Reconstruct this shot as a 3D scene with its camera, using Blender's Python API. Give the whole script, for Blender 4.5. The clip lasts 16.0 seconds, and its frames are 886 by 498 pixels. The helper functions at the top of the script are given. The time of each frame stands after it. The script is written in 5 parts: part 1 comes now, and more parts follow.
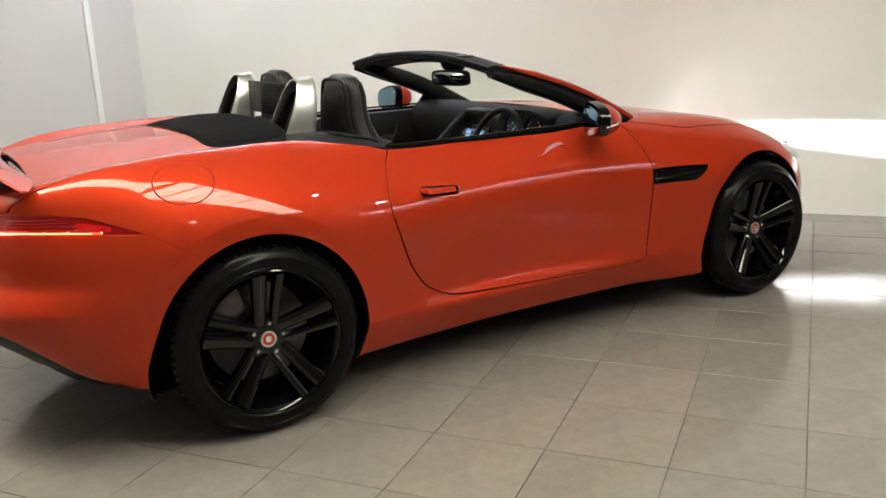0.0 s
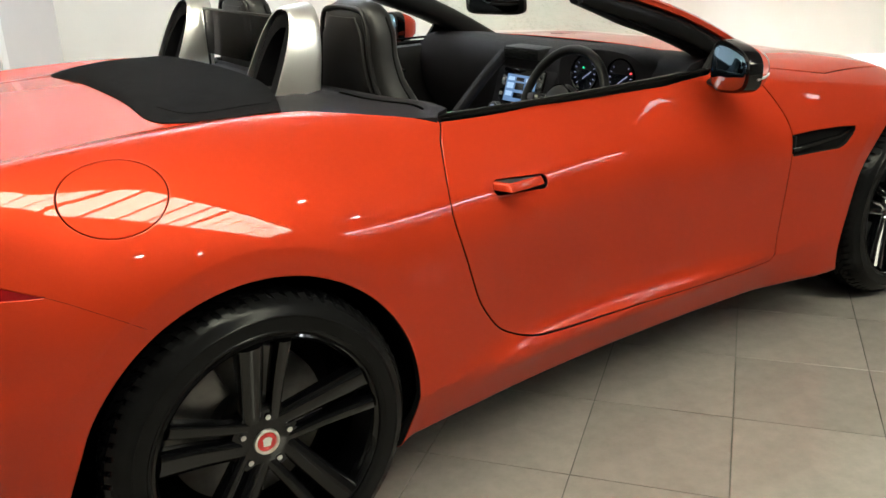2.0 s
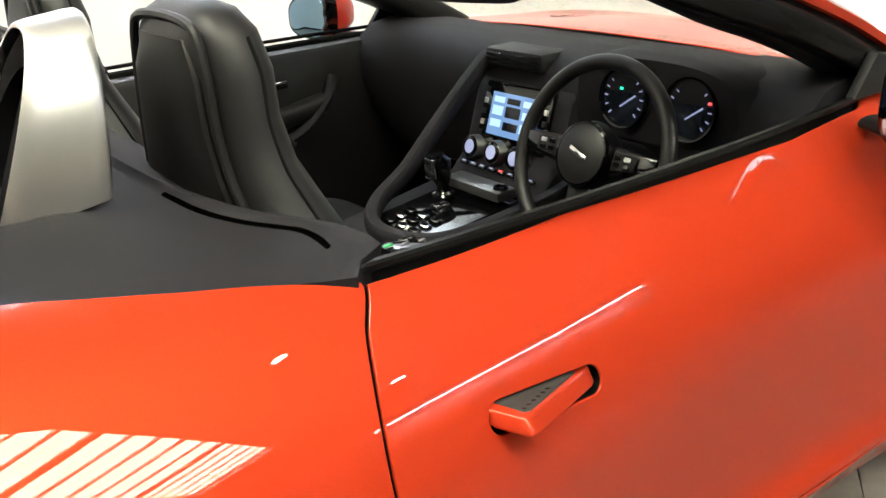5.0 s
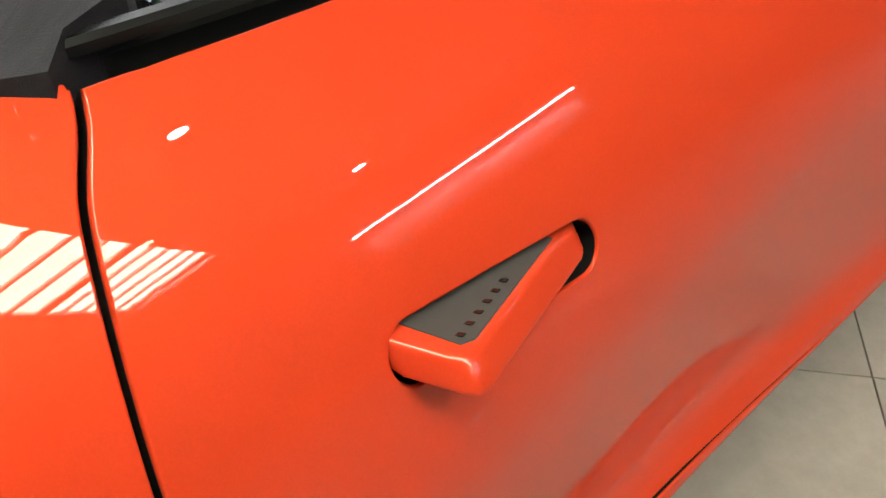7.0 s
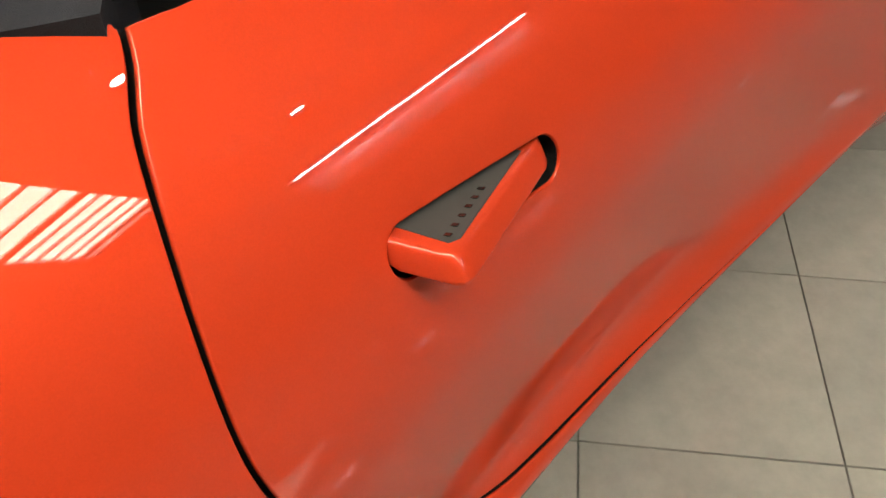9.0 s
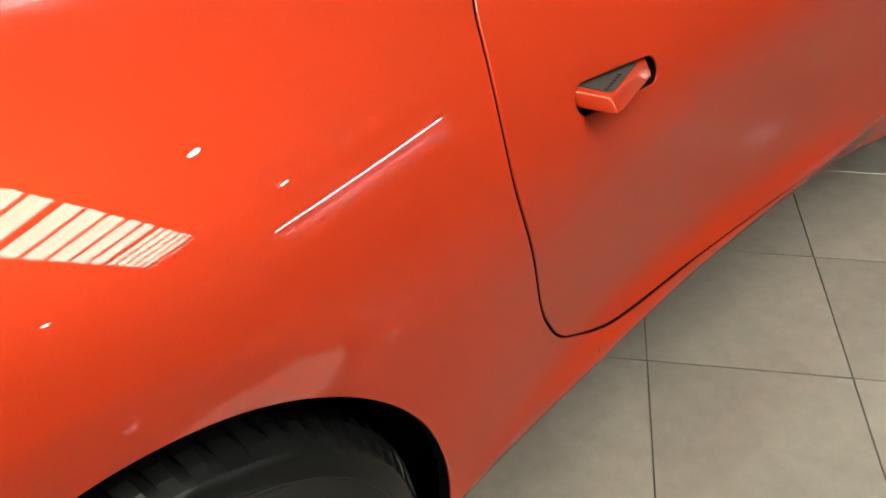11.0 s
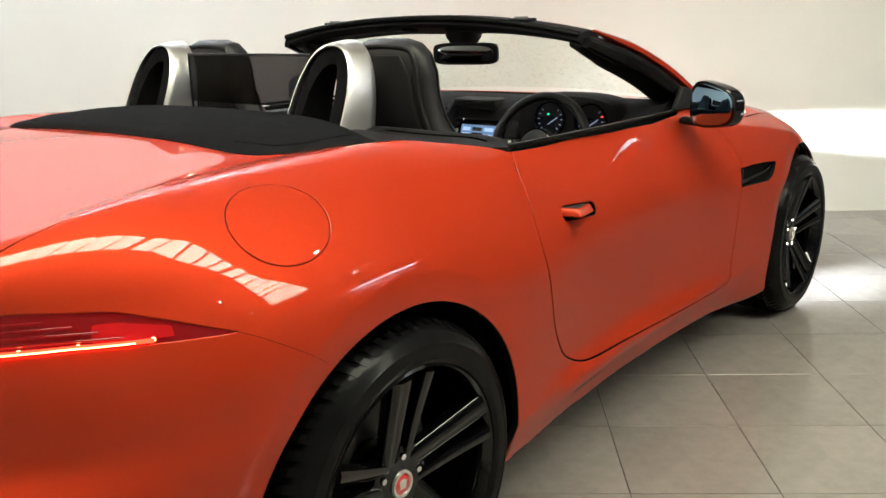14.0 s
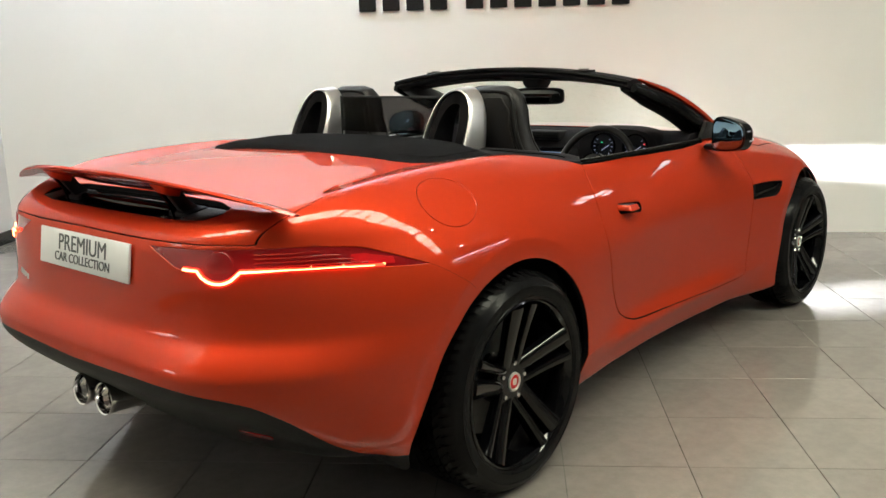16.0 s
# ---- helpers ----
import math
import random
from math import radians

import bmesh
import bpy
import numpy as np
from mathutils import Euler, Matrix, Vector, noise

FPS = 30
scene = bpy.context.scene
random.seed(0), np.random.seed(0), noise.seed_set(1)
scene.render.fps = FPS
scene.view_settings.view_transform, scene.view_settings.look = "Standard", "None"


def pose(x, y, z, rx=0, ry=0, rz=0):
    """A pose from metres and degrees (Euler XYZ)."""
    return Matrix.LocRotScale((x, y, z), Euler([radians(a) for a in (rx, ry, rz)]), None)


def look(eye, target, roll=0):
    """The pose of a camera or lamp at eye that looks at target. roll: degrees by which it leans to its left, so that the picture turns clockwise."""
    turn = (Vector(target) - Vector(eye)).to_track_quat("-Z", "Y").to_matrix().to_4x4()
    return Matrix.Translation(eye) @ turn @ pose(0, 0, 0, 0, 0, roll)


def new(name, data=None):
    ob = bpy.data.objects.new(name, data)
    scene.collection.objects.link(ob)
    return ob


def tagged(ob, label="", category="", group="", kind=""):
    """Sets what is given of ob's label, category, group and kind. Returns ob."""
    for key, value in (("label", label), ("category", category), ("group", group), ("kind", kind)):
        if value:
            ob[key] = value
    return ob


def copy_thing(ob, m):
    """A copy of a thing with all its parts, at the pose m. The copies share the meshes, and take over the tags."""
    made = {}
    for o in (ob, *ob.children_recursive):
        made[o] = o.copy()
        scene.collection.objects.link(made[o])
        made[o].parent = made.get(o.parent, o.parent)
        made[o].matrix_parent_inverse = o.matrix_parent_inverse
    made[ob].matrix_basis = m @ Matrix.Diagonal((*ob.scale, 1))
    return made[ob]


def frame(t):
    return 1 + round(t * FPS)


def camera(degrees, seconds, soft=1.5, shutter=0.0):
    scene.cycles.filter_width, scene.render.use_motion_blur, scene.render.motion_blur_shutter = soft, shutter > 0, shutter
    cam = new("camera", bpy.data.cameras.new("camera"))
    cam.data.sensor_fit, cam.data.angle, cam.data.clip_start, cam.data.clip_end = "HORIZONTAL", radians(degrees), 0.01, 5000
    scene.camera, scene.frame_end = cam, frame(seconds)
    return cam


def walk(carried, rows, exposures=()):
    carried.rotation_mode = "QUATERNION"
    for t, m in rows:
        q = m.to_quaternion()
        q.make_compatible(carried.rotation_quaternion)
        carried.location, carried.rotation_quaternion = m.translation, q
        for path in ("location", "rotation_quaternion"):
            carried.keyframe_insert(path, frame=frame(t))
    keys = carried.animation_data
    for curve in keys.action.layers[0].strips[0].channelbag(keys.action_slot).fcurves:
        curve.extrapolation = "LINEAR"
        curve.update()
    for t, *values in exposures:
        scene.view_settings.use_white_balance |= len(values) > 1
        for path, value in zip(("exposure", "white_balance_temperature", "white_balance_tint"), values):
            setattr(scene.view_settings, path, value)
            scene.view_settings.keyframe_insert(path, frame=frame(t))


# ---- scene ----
cam = camera(54.0, 16.0)

EXPOSURES = [(t, stops, 5950, 10) for t, stops in ((0, 0.58), (1.5, 0.75), (2.5, 1.05), (3.5, 1.24), (6, 1.50), (7, 1.46), (8.2, 1.28), (10.5, 1.10), (11.3, 1.16), (12, 1.44), (12.5, 1.18), (13, 0.88), (14, 0.84), (15, 0.74), (16, 0.68))]
PATH = [
    (0, (-0.944, -3.807, 1.437), (0.033, -2.137, 0.931), -2.62),
    (0.5, (-0.915, -3.470, 1.413), (0.071, -1.810, 0.892), -2.38),
    (1, (-0.876, -3.123, 1.417), (0.131, -1.480, 0.885), -3.15),
    (1.5, (-0.770, -2.819, 1.411), (0.275, -1.213, 0.837), -3.01),
    (2, (-0.608, -2.532, 1.396), (0.452, -0.978, 0.716), -2.48),
    (2.5, (-0.484, -2.268, 1.364), (0.610, -0.777, 0.604), -2.84),
    (3, (-0.383, -2.049, 1.377), (0.744, -0.595, 0.592), -3.30),
    (3.5, (-0.236, -1.901, 1.423), (0.872, -0.421, 0.661), -3.77),
    (3.7, (-0.176, -1.854, 1.430), (0.918, -0.353, 0.689), -3.85),
    (5.8, (0.313, -1.365, 1.283), (1.378, 0.084, 0.408), -2.79),
    (6, (0.347, -1.332, 1.264), (1.405, 0.087, 0.332), -2.87),
    (6.5, (0.420, -1.226, 1.192), (1.475, 0.075, 0.099), -3.33),
    (7, (0.473, -1.155, 1.144), (1.518, 0.003, -0.108), -2.49),
    (7.5, (0.495, -1.129, 1.134), (1.519, -0.118, -0.255), 0.28),
    (8, (0.497, -1.131, 1.144), (1.500, -0.164, -0.291), -0.34),
    (8.2, (0.488, -1.134, 1.149), (1.507, -0.179, -0.282), -0.55),
    (10.3, (0.113, -1.346, 1.261), (1.194, -0.242, -0.009), -2.18),
    (10.5, (0.043, -1.374, 1.262), (1.150, -0.257, 0.027), -2.38),
    (11, (-0.110, -1.446, 1.287), (1.019, -0.305, 0.094), -1.20),
    (11.5, (-0.262, -1.559, 1.312), (0.899, -0.335, 0.237), -0.67),
    (12, (-0.432, -1.660, 1.330), (0.848, -0.412, 0.432), -0.59),
    (12.5, (-0.619, -1.727, 1.277), (0.869, -0.559, 0.628), -1.88),
    (13, (-0.792, -1.834, 1.250), (0.744, -0.685, 0.685), -1.67),
    (13.5, (-0.996, -1.937, 1.271), (0.523, -0.756, 0.726), -1.25),
    (14, (-1.208, -2.016, 1.290), (0.295, -0.800, 0.778), -1.44),
    (14.5, (-1.429, -2.128, 1.311), (0.061, -0.877, 0.847), -1.81),
    (15, (-1.647, -2.258, 1.320), (-0.188, -0.963, 0.879), -1.47),
    (15.5, (-1.852, -2.346, 1.323), (-0.397, -1.044, 0.893), -1.34),
    (16, (-2.076, -2.440, 1.333), (-0.601, -1.156, 0.913), -1.50),
]
walk(cam, [(t, look(eye, target, roll)) for t, eye, target, roll in PATH], EXPOSURES)

# ---------------------------------------------------------------- light
CA, SA = 0.806, 0.592


def room(u, v, z=0.0):
    """A place in the room's own axes, which stand askew to the car."""
    return Vector((u * CA - v * SA, u * SA + v * CA, z))


ROOM = Matrix(((CA, -SA, 0, 0), (SA, CA, 0, 0), (0, 0, 1, 0), (0, 0, 0, 1)))
world = bpy.data.worlds.new("world")
scene.world = world
world.use_nodes = True
sky = world.node_tree.nodes.new("ShaderNodeTexSky")
sky.sky_type, sky.sun_disc = "NISHITA", False
sky.sun_elevation, sky.sun_rotation = radians(38), radians(140)
world.node_tree.links.new(sky.outputs[0], world.node_tree.nodes["Background"].inputs[0])
world.node_tree.nodes["Background"].inputs[1].default_value = 0.12


# ---------------------------------------------------------------- materials
def material(name, colour, rough=0.5, metal=0.0, coat=0.0, vary=0.08, scale=6.0, grain=0.0, grain_scale=300.0, spec=0.5, emit=None, power=0.0,
             rough_vary=0.0, coat_rough=0.03, coat_ior=1.5):
    m = bpy.data.materials.new(name)
    m.use_nodes = True
    nt = m.node_tree
    b = nt.nodes["Principled BSDF"]
    b.inputs["Roughness"].default_value = rough
    b.inputs["Metallic"].default_value = metal
    b.inputs["Coat Weight"].default_value = coat
    b.inputs["Coat Roughness"].default_value = coat_rough
    b.inputs["Coat IOR"].default_value = coat_ior
    b.inputs["Specular IOR Level"].default_value = spec
    b.inputs["Base Color"].default_value = (*colour, 1)
    tc = nt.nodes.new("ShaderNodeTexCoord")
    if vary:
        n1 = nt.nodes.new("ShaderNodeTexNoise")
        n1.inputs["Scale"].default_value = scale
        n1.inputs["Detail"].default_value = 6
        nt.links.new(tc.outputs["Object"], n1.inputs["Vector"])
        ramp = nt.nodes.new("ShaderNodeMapRange")
        ramp.inputs[1].default_value, ramp.inputs[2].default_value = 0.25, 0.75
        ramp.inputs[3].default_value, ramp.inputs[4].default_value = 1 - vary, 1 + vary
        nt.links.new(n1.outputs["Fac"], ramp.inputs[0])
        mul = nt.nodes.new("ShaderNodeVectorMath")
        mul.operation = "SCALE"
        mul.inputs[0].default_value = colour
        nt.links.new(ramp.outputs[0], mul.inputs["Scale"])
        nt.links.new(mul.outputs[0], b.inputs["Base Color"])
        if rough_vary:
            rr = nt.nodes.new("ShaderNodeMapRange")
            rr.inputs[1].default_value, rr.inputs[2].default_value = 0.3, 0.7
            rr.inputs[3].default_value, rr.inputs[4].default_value = rough - rough_vary, rough + rough_vary
            nt.links.new(n1.outputs["Fac"], rr.inputs[0])
            nt.links.new(rr.outputs[0], b.inputs["Roughness"])
    if grain:
        n2 = nt.nodes.new("ShaderNodeTexNoise")
        n2.inputs["Scale"].default_value = grain_scale
        n2.inputs["Detail"].default_value = 3
        nt.links.new(tc.outputs["Object"], n2.inputs["Vector"])
        bump = nt.nodes.new("ShaderNodeBump")
        bump.inputs["Strength"].default_value = grain
        bump.inputs["Distance"].default_value = 0.002
        nt.links.new(n2.outputs["Fac"], bump.inputs["Height"])
        nt.links.new(bump.outputs[0], b.inputs["Normal"])
    if emit:
        b.inputs["Emission Color"].default_value = (*emit, 1)
        b.inputs["Emission Strength"].default_value = power
    return m


def flake_paint():
    m = material("orange_metallic_paint", (0.70, 0.055, 0.010), rough=0.44, metal=0.30, coat=0.78, vary=0.0, coat_rough=0.006, spec=0.0, coat_ior=1.45)
    nt = m.node_tree
    b = nt.nodes["Principled BSDF"]
    tc = nt.nodes.new("ShaderNodeTexCoord")
    vo = nt.nodes.new("ShaderNodeTexVoronoi")
    vo.inputs["Scale"].default_value = 900
    nt.links.new(tc.outputs["Object"], vo.inputs["Vector"])
    mix = nt.nodes.new("ShaderNodeMix")
    mix.data_type = "RGBA"
    mix.inputs[6].default_value, mix.inputs[7].default_value = (0.450, 0.0340, 0.0096, 1), (0.490, 0.0376, 0.0104, 1)
    nt.links.new(vo.outputs["Color"], mix.inputs[0])
    nt.links.new(mix.outputs[2], b.inputs["Base Color"])
    return m


def glass(name, tint, rough=0.0, gloss=0.02, edge=0.2):
    m = bpy.data.materials.new(name)
    m.use_nodes = True
    nt = m.node_tree
    nt.nodes.remove(nt.nodes["Principled BSDF"])
    tr, gl, mx, fr = (nt.nodes.new(k) for k in ("ShaderNodeBsdfTransparent", "ShaderNodeBsdfGlossy", "ShaderNodeMixShader", "ShaderNodeLayerWeight"))
    fifth, lift = nt.nodes.new("ShaderNodeMath"), nt.nodes.new("ShaderNodeMath")
    fifth.operation, lift.operation = "POWER", "MULTIPLY_ADD"
    fifth.inputs[1].default_value = 5.0
    lift.inputs[1].default_value, lift.inputs[2].default_value = edge, gloss
    tr.inputs[0].default_value = (*tint, 1)
    gl.inputs["Roughness"].default_value = rough
    nt.links.new(fr.outputs["Facing"], fifth.inputs[0])
    nt.links.new(fifth.outputs[0], lift.inputs[0])
    nt.links.new(lift.outputs[0], mx.inputs[0])
    nt.links.new(tr.outputs[0], mx.inputs[1])
    nt.links.new(gl.outputs[0], mx.inputs[2])
    nt.links.new(mx.outputs[0], nt.nodes["Material Output"].inputs[0])
    return m


def tile_material():
    m = material("grey_porcelain_tile", (0.232, 0.214, 0.194), rough=0.080, vary=0.10, scale=3.0, rough_vary=0.03, spec=0.45)
    nt = m.node_tree
    b = nt.nodes["Principled BSDF"]
    src = b.inputs["Base Color"].links[0].from_socket
    fine = nt.nodes.new("ShaderNodeTexNoise")
    fine.inputs["Scale"].default_value, fine.inputs["Detail"].default_value, fine.inputs["Roughness"].default_value = 16, 8, 0.7
    tc = nt.nodes.new("ShaderNodeTexCoord")
    nt.links.new(tc.outputs["Object"], fine.inputs["Vector"])
    stain = nt.nodes.new("ShaderNodeMapRange")
    stain.inputs[1].default_value, stain.inputs[2].default_value, stain.inputs[3].default_value, stain.inputs[4].default_value = 0.35, 0.62, 0.90, 1.05
    nt.links.new(fine.outputs["Fac"], stain.inputs[0])
    worn = nt.nodes.new("ShaderNodeVectorMath")
    worn.operation = "SCALE"
    nt.links.new(src, worn.inputs[0])
    nt.links.new(stain.outputs[0], worn.inputs["Scale"])
    src = worn.outputs[0]
    info = nt.nodes.new("ShaderNodeObjectInfo")
    mr = nt.nodes.new("ShaderNodeMapRange")
    mr.inputs[3].default_value, mr.inputs[4].default_value = 0.95, 1.05
    nt.links.new(info.outputs["Random"], mr.inputs[0])
    sc = nt.nodes.new("ShaderNodeVectorMath")
    sc.operation = "SCALE"
    nt.links.new(src, sc.inputs[0])
    nt.links.new(mr.outputs[0], sc.inputs["Scale"])
    nt.links.new(sc.outputs[0], b.inputs["Base Color"])
    return m


PAINT = flake_paint()
WALL = material("cream_wall_paint", (0.81, 0.80, 0.775), rough=0.6, vary=0.025, scale=1.3, grain=0.04, grain_scale=90, spec=0.3)
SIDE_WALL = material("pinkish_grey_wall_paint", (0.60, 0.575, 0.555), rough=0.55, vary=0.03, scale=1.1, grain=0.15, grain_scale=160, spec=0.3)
# For walls out of view, darkened so the car's flank reflects little light.
DARK_WALL = material("darkened_unseen_wall", (0.11, 0.107, 0.10), rough=0.6, vary=0.06, scale=1.2, grain=0.15, grain_scale=160, spec=0.3)
MID_WALL = material("light_grey_wall_paint", (0.45, 0.44, 0.42), rough=0.6, vary=0.06, scale=1.2, grain=0.15, grain_scale=160, spec=0.3)
CEILING = material("grey_ceiling_sheet", (0.38, 0.377, 0.37), rough=0.7, vary=0.03, scale=1.0)
GROUT = material("dark_grout", (0.13, 0.122, 0.11), rough=0.9, vary=0.3, scale=9)
TILE = tile_material()
BLACK_GLOSS = material("gloss_black_alloy", (0.0025, 0.0025, 0.003), rough=0.05, coat=0.0, vary=0.0, spec=0.5)
RUBBER = material("tyre_rubber", (0.0066, 0.0066, 0.007), rough=0.21, vary=0.25, scale=14, grain=0.06, grain_scale=500, spec=0.10)
BLACK_PLASTIC = material("black_plastic", (0.009, 0.009, 0.0095), rough=0.5, vary=0.15, scale=20, grain=0.3, grain_scale=900, spec=0.25)
# Near-black for liners, also painted shade in wells, pipes and wheel barrels.
DARK_VOID = material("liner_and_shade_black", (0.006, 0.006, 0.006), rough=0.95, vary=0.1, spec=0.1)
# Lightless black, painted shade for the groove in the rear deck.
SHADOW_GAP = material("groove_shade_black", (0.0006, 0.0006, 0.0006), rough=0.9, vary=0.0, spec=0.0)
LEATHER = material("black_leather", (0.0096, 0.0088, 0.0092), rough=0.43, vary=0.15, scale=12, grain=0.12, grain_scale=420, spec=0.34)
FABRIC = material("black_soft_top_fabric", (0.0082, 0.0080, 0.0090), rough=0.9, vary=0.25, scale=30, grain=0.6, grain_scale=1400, spec=0.03)
TRIM = material("grained_charcoal_trim", (0.0142, 0.0128, 0.0155), rough=0.62, vary=0.12, scale=16, grain=0.4, grain_scale=1100, spec=0.12)
SILVER = material("satin_silver", (0.88, 0.87, 0.85), rough=0.32, metal=1.0, vary=0.0, grain=0.05, grain_scale=900)
CHROME = material("chrome", (0.85, 0.85, 0.85), rough=0.08, metal=1.0, vary=0.0)
MIRROR = material("mirror_glass", (0.24, 0.38, 0.52), rough=0.01, metal=1.0, vary=0.0)
DIM_MIRROR = material("dimming_mirror_glass", (0.30, 0.33, 0.35), rough=0.01, metal=1.0, vary=0.0)
STEEL = material("brake_steel", (0.16, 0.155, 0.15), rough=0.38, metal=1.0, vary=0.2, scale=30)
RED = material("red_enamel", (0.55, 0.02, 0.02), rough=0.25, coat=1.0, vary=0.1, scale=60)
WHITE_PLATE = material("white_plate", (0.72, 0.73, 0.74), rough=0.3, vary=0.04, scale=12)
GREY_INK = material("dark_grey_ink", (0.06, 0.065, 0.075), rough=0.4, vary=0.1, scale=30)
SIGN_BLACK = material("black_acrylic", (0.012, 0.012, 0.012), rough=0.25, vary=0.1, scale=8)
GLASS = glass("windscreen_glass", (0.87, 0.91, 0.87), gloss=0.0, edge=0.03)
DARK_MESH = glass("smoked_wind_deflector", (0.30, 0.29, 0.29), rough=0.25, gloss=0.015)
RED_LENS = material("red_lens", (0.40, 0.006, 0.008), rough=0.08, coat=1.0, vary=0.1, scale=40)
DARK_LENS = material("dark_red_lens", (0.13, 0.003, 0.004), rough=0.08, coat=1.0, vary=0.1, scale=40, emit=(1.0, 0.012, 0.012), power=0.06)


# ---------------------------------------------------------------- mesh helpers
def mesh_of(name, bm, mat, smooth=True):
    me = bpy.data.meshes.new(name)
    bm.to_mesh(me)
    bm.free()
    if mat:
        me.materials.append(mat)
    if smooth:
        me.shade_smooth()
        me.set_sharp_from_angle(angle=radians(38))
    return me


def part(name, bm, mat, parent=None, label="", smooth=True):
    ob = new(name, bm if isinstance(bm, bpy.types.Mesh) else mesh_of(name, bm, mat, smooth))
    ob.parent = parent
    if label:
        ob["label"] = label
    return ob


def box(cx, cy, cz, sx, sy, sz, bevel=0.0, seg=2, m=None):
    bm = bmesh.new()
    bmesh.ops.create_cube(bm, size=1, matrix=Matrix.Diagonal((sx, sy, sz, 1)))
    if bevel:
        bmesh.ops.bevel(bm, geom=bm.edges[:], offset=bevel, segments=seg, affect="EDGES", profile=0.5)
    bm.transform((m if m else Matrix.Identity(4)))
    bm.transform(Matrix.Translation((cx, cy, cz)))
    return bm


def join(*bms):
    out = bms[0]
    for b in bms[1:]:
        me = bpy.data.meshes.new("tmp")
        b.to_mesh(me)
        b.free()
        out.from_mesh(me)
        bpy.data.meshes.remove(me)
    return out


def lathe(profile, seg=64, axis="y", closed=False):
    """A body turned from (radius, offset) pairs about its axis."""
    bm = bmesh.new()
    rings = []
    for r, o in profile:
        ring = []
        for i in range(seg):
            a = 2 * math.pi * i / seg
            c, s = r * math.cos(a), r * math.sin(a)
            ring.append(bm.verts.new({"y": (c, o, s), "z": (c, s, o), "x": (o, c, s)}[axis]))
        rings.append(ring)
    pairs = list(zip(rings, rings[1:])) + ([(rings[-1], rings[0])] if closed else [])
    for a, b in pairs:
        for i in range(seg):
            j = (i + 1) % seg
            bm.faces.new((a[i], a[j], b[j], b[i]))
    if not closed:
        if profile[0][0] > 1e-6:
            pass
    bmesh.ops.remove_doubles(bm, verts=bm.verts[:], dist=1e-6)
    bmesh.ops.recalc_face_normals(bm, faces=bm.faces[:])
    return bm


def smooth_path(points, n):
    """Catmull-Rom through the points, n steps a span."""
    p = [Vector(q) for q in points]
    p = [2 * p[0] - p[1]] + p + [2 * p[-1] - p[-2]]
    out = []
    for a, b, c, d in zip(p, p[1:], p[2:], p[3:]):
        for i in range(n):
            t = i / n
            out.append(0.5 * (2 * b + (c - a) * t + (2 * a - 5 * b + 4 * c - d) * t * t + (3 * b - a - 3 * c + d) * t ** 3))
    return out + [p[-2]]


def sweep(points, section, up=(0, 0, 1), closed=False, scales=None, caps=True):
    """A section of (side, up) pairs carried along the points."""
    bm = bmesh.new()
    pts = [Vector(q) for q in points]
    rings = []
    n = len(pts)
    for i, q in enumerate(pts):
        if closed:
            d = pts[(i + 1) % n] - pts[i - 1]
        else:
            d = pts[min(i + 1, n - 1)] - pts[max(i - 1, 0)]
        d.normalize()
        side = d.cross(Vector(up)).normalized()
        top = side.cross(d).normalized()
        k = scales[i] if scales else 1.0
        rings.append([bm.verts.new(q + side * a * k + top * b * k) for a, b in section])
    m = len(section)
    for i in range(n if closed else n - 1):
        a, b = rings[i], rings[(i + 1) % n]
        for j in range(m):
            bm.faces.new((a[j], a[(j + 1) % m], b[(j + 1) % m], b[j]))
    if not closed and caps:
        bm.faces.new(rings[0][::-1])
        bm.faces.new(rings[-1])
    bmesh.ops.recalc_face_normals(bm, faces=bm.faces[:])
    return bm


def oval(a, b, n=12, power=2.0):
    out = []
    for i in range(n):
        t = 2 * math.pi * i / n
        c, s = math.cos(t), math.sin(t)
        out.append((a * math.copysign(abs(c) ** (2 / power), c), b * math.copysign(abs(s) ** (2 / power), s)))
    return out


def prism(outline, depth, m=None, bevel=0.0, seg=2):
    """An outline in x, y raised by depth along z."""
    bm = bmesh.new()
    f = bm.faces.new([bm.verts.new((a, b, 0)) for a, b in outline])
    r = bmesh.ops.extrude_face_region(bm, geom=[f])
    bmesh.ops.translate(bm, vec=(0, 0, depth), verts=[v for v in r["geom"] if isinstance(v, bmesh.types.BMVert)])
    bmesh.ops.recalc_face_normals(bm, faces=bm.faces[:])
    if bevel:
        bmesh.ops.bevel(bm, geom=bm.edges[:], offset=bevel, segments=seg, affect="EDGES", profile=0.5)
    if m:
        bm.transform(m)
    return bm


def blob(rows, n=20):
    """A skin over level sections: rows of (centre, half length, half width, power) along their own axes; see callers."""
    bm = bmesh.new()
    rings = []
    for c, ax, ay, a, b, pw in rows:
        c, ax, ay = Vector(c), Vector(ax), Vector(ay)
        rings.append([bm.verts.new(c + ax * p + ay * q) for p, q in oval(a, b, n, pw)])
    for r, s in zip(rings, rings[1:]):
        for j in range(n):
            bm.faces.new((r[j], r[(j + 1) % n], s[(j + 1) % n], s[j]))
    bm.faces.new(rings[0][::-1])
    bm.faces.new(rings[-1])
    bmesh.ops.recalc_face_normals(bm, faces=bm.faces[:])
    return bm


# ---------------------------------------------------------------- room
U0, U1, V0, V1, CEIL = -9.0, 3.55, -10.0, 3.32, 4.6


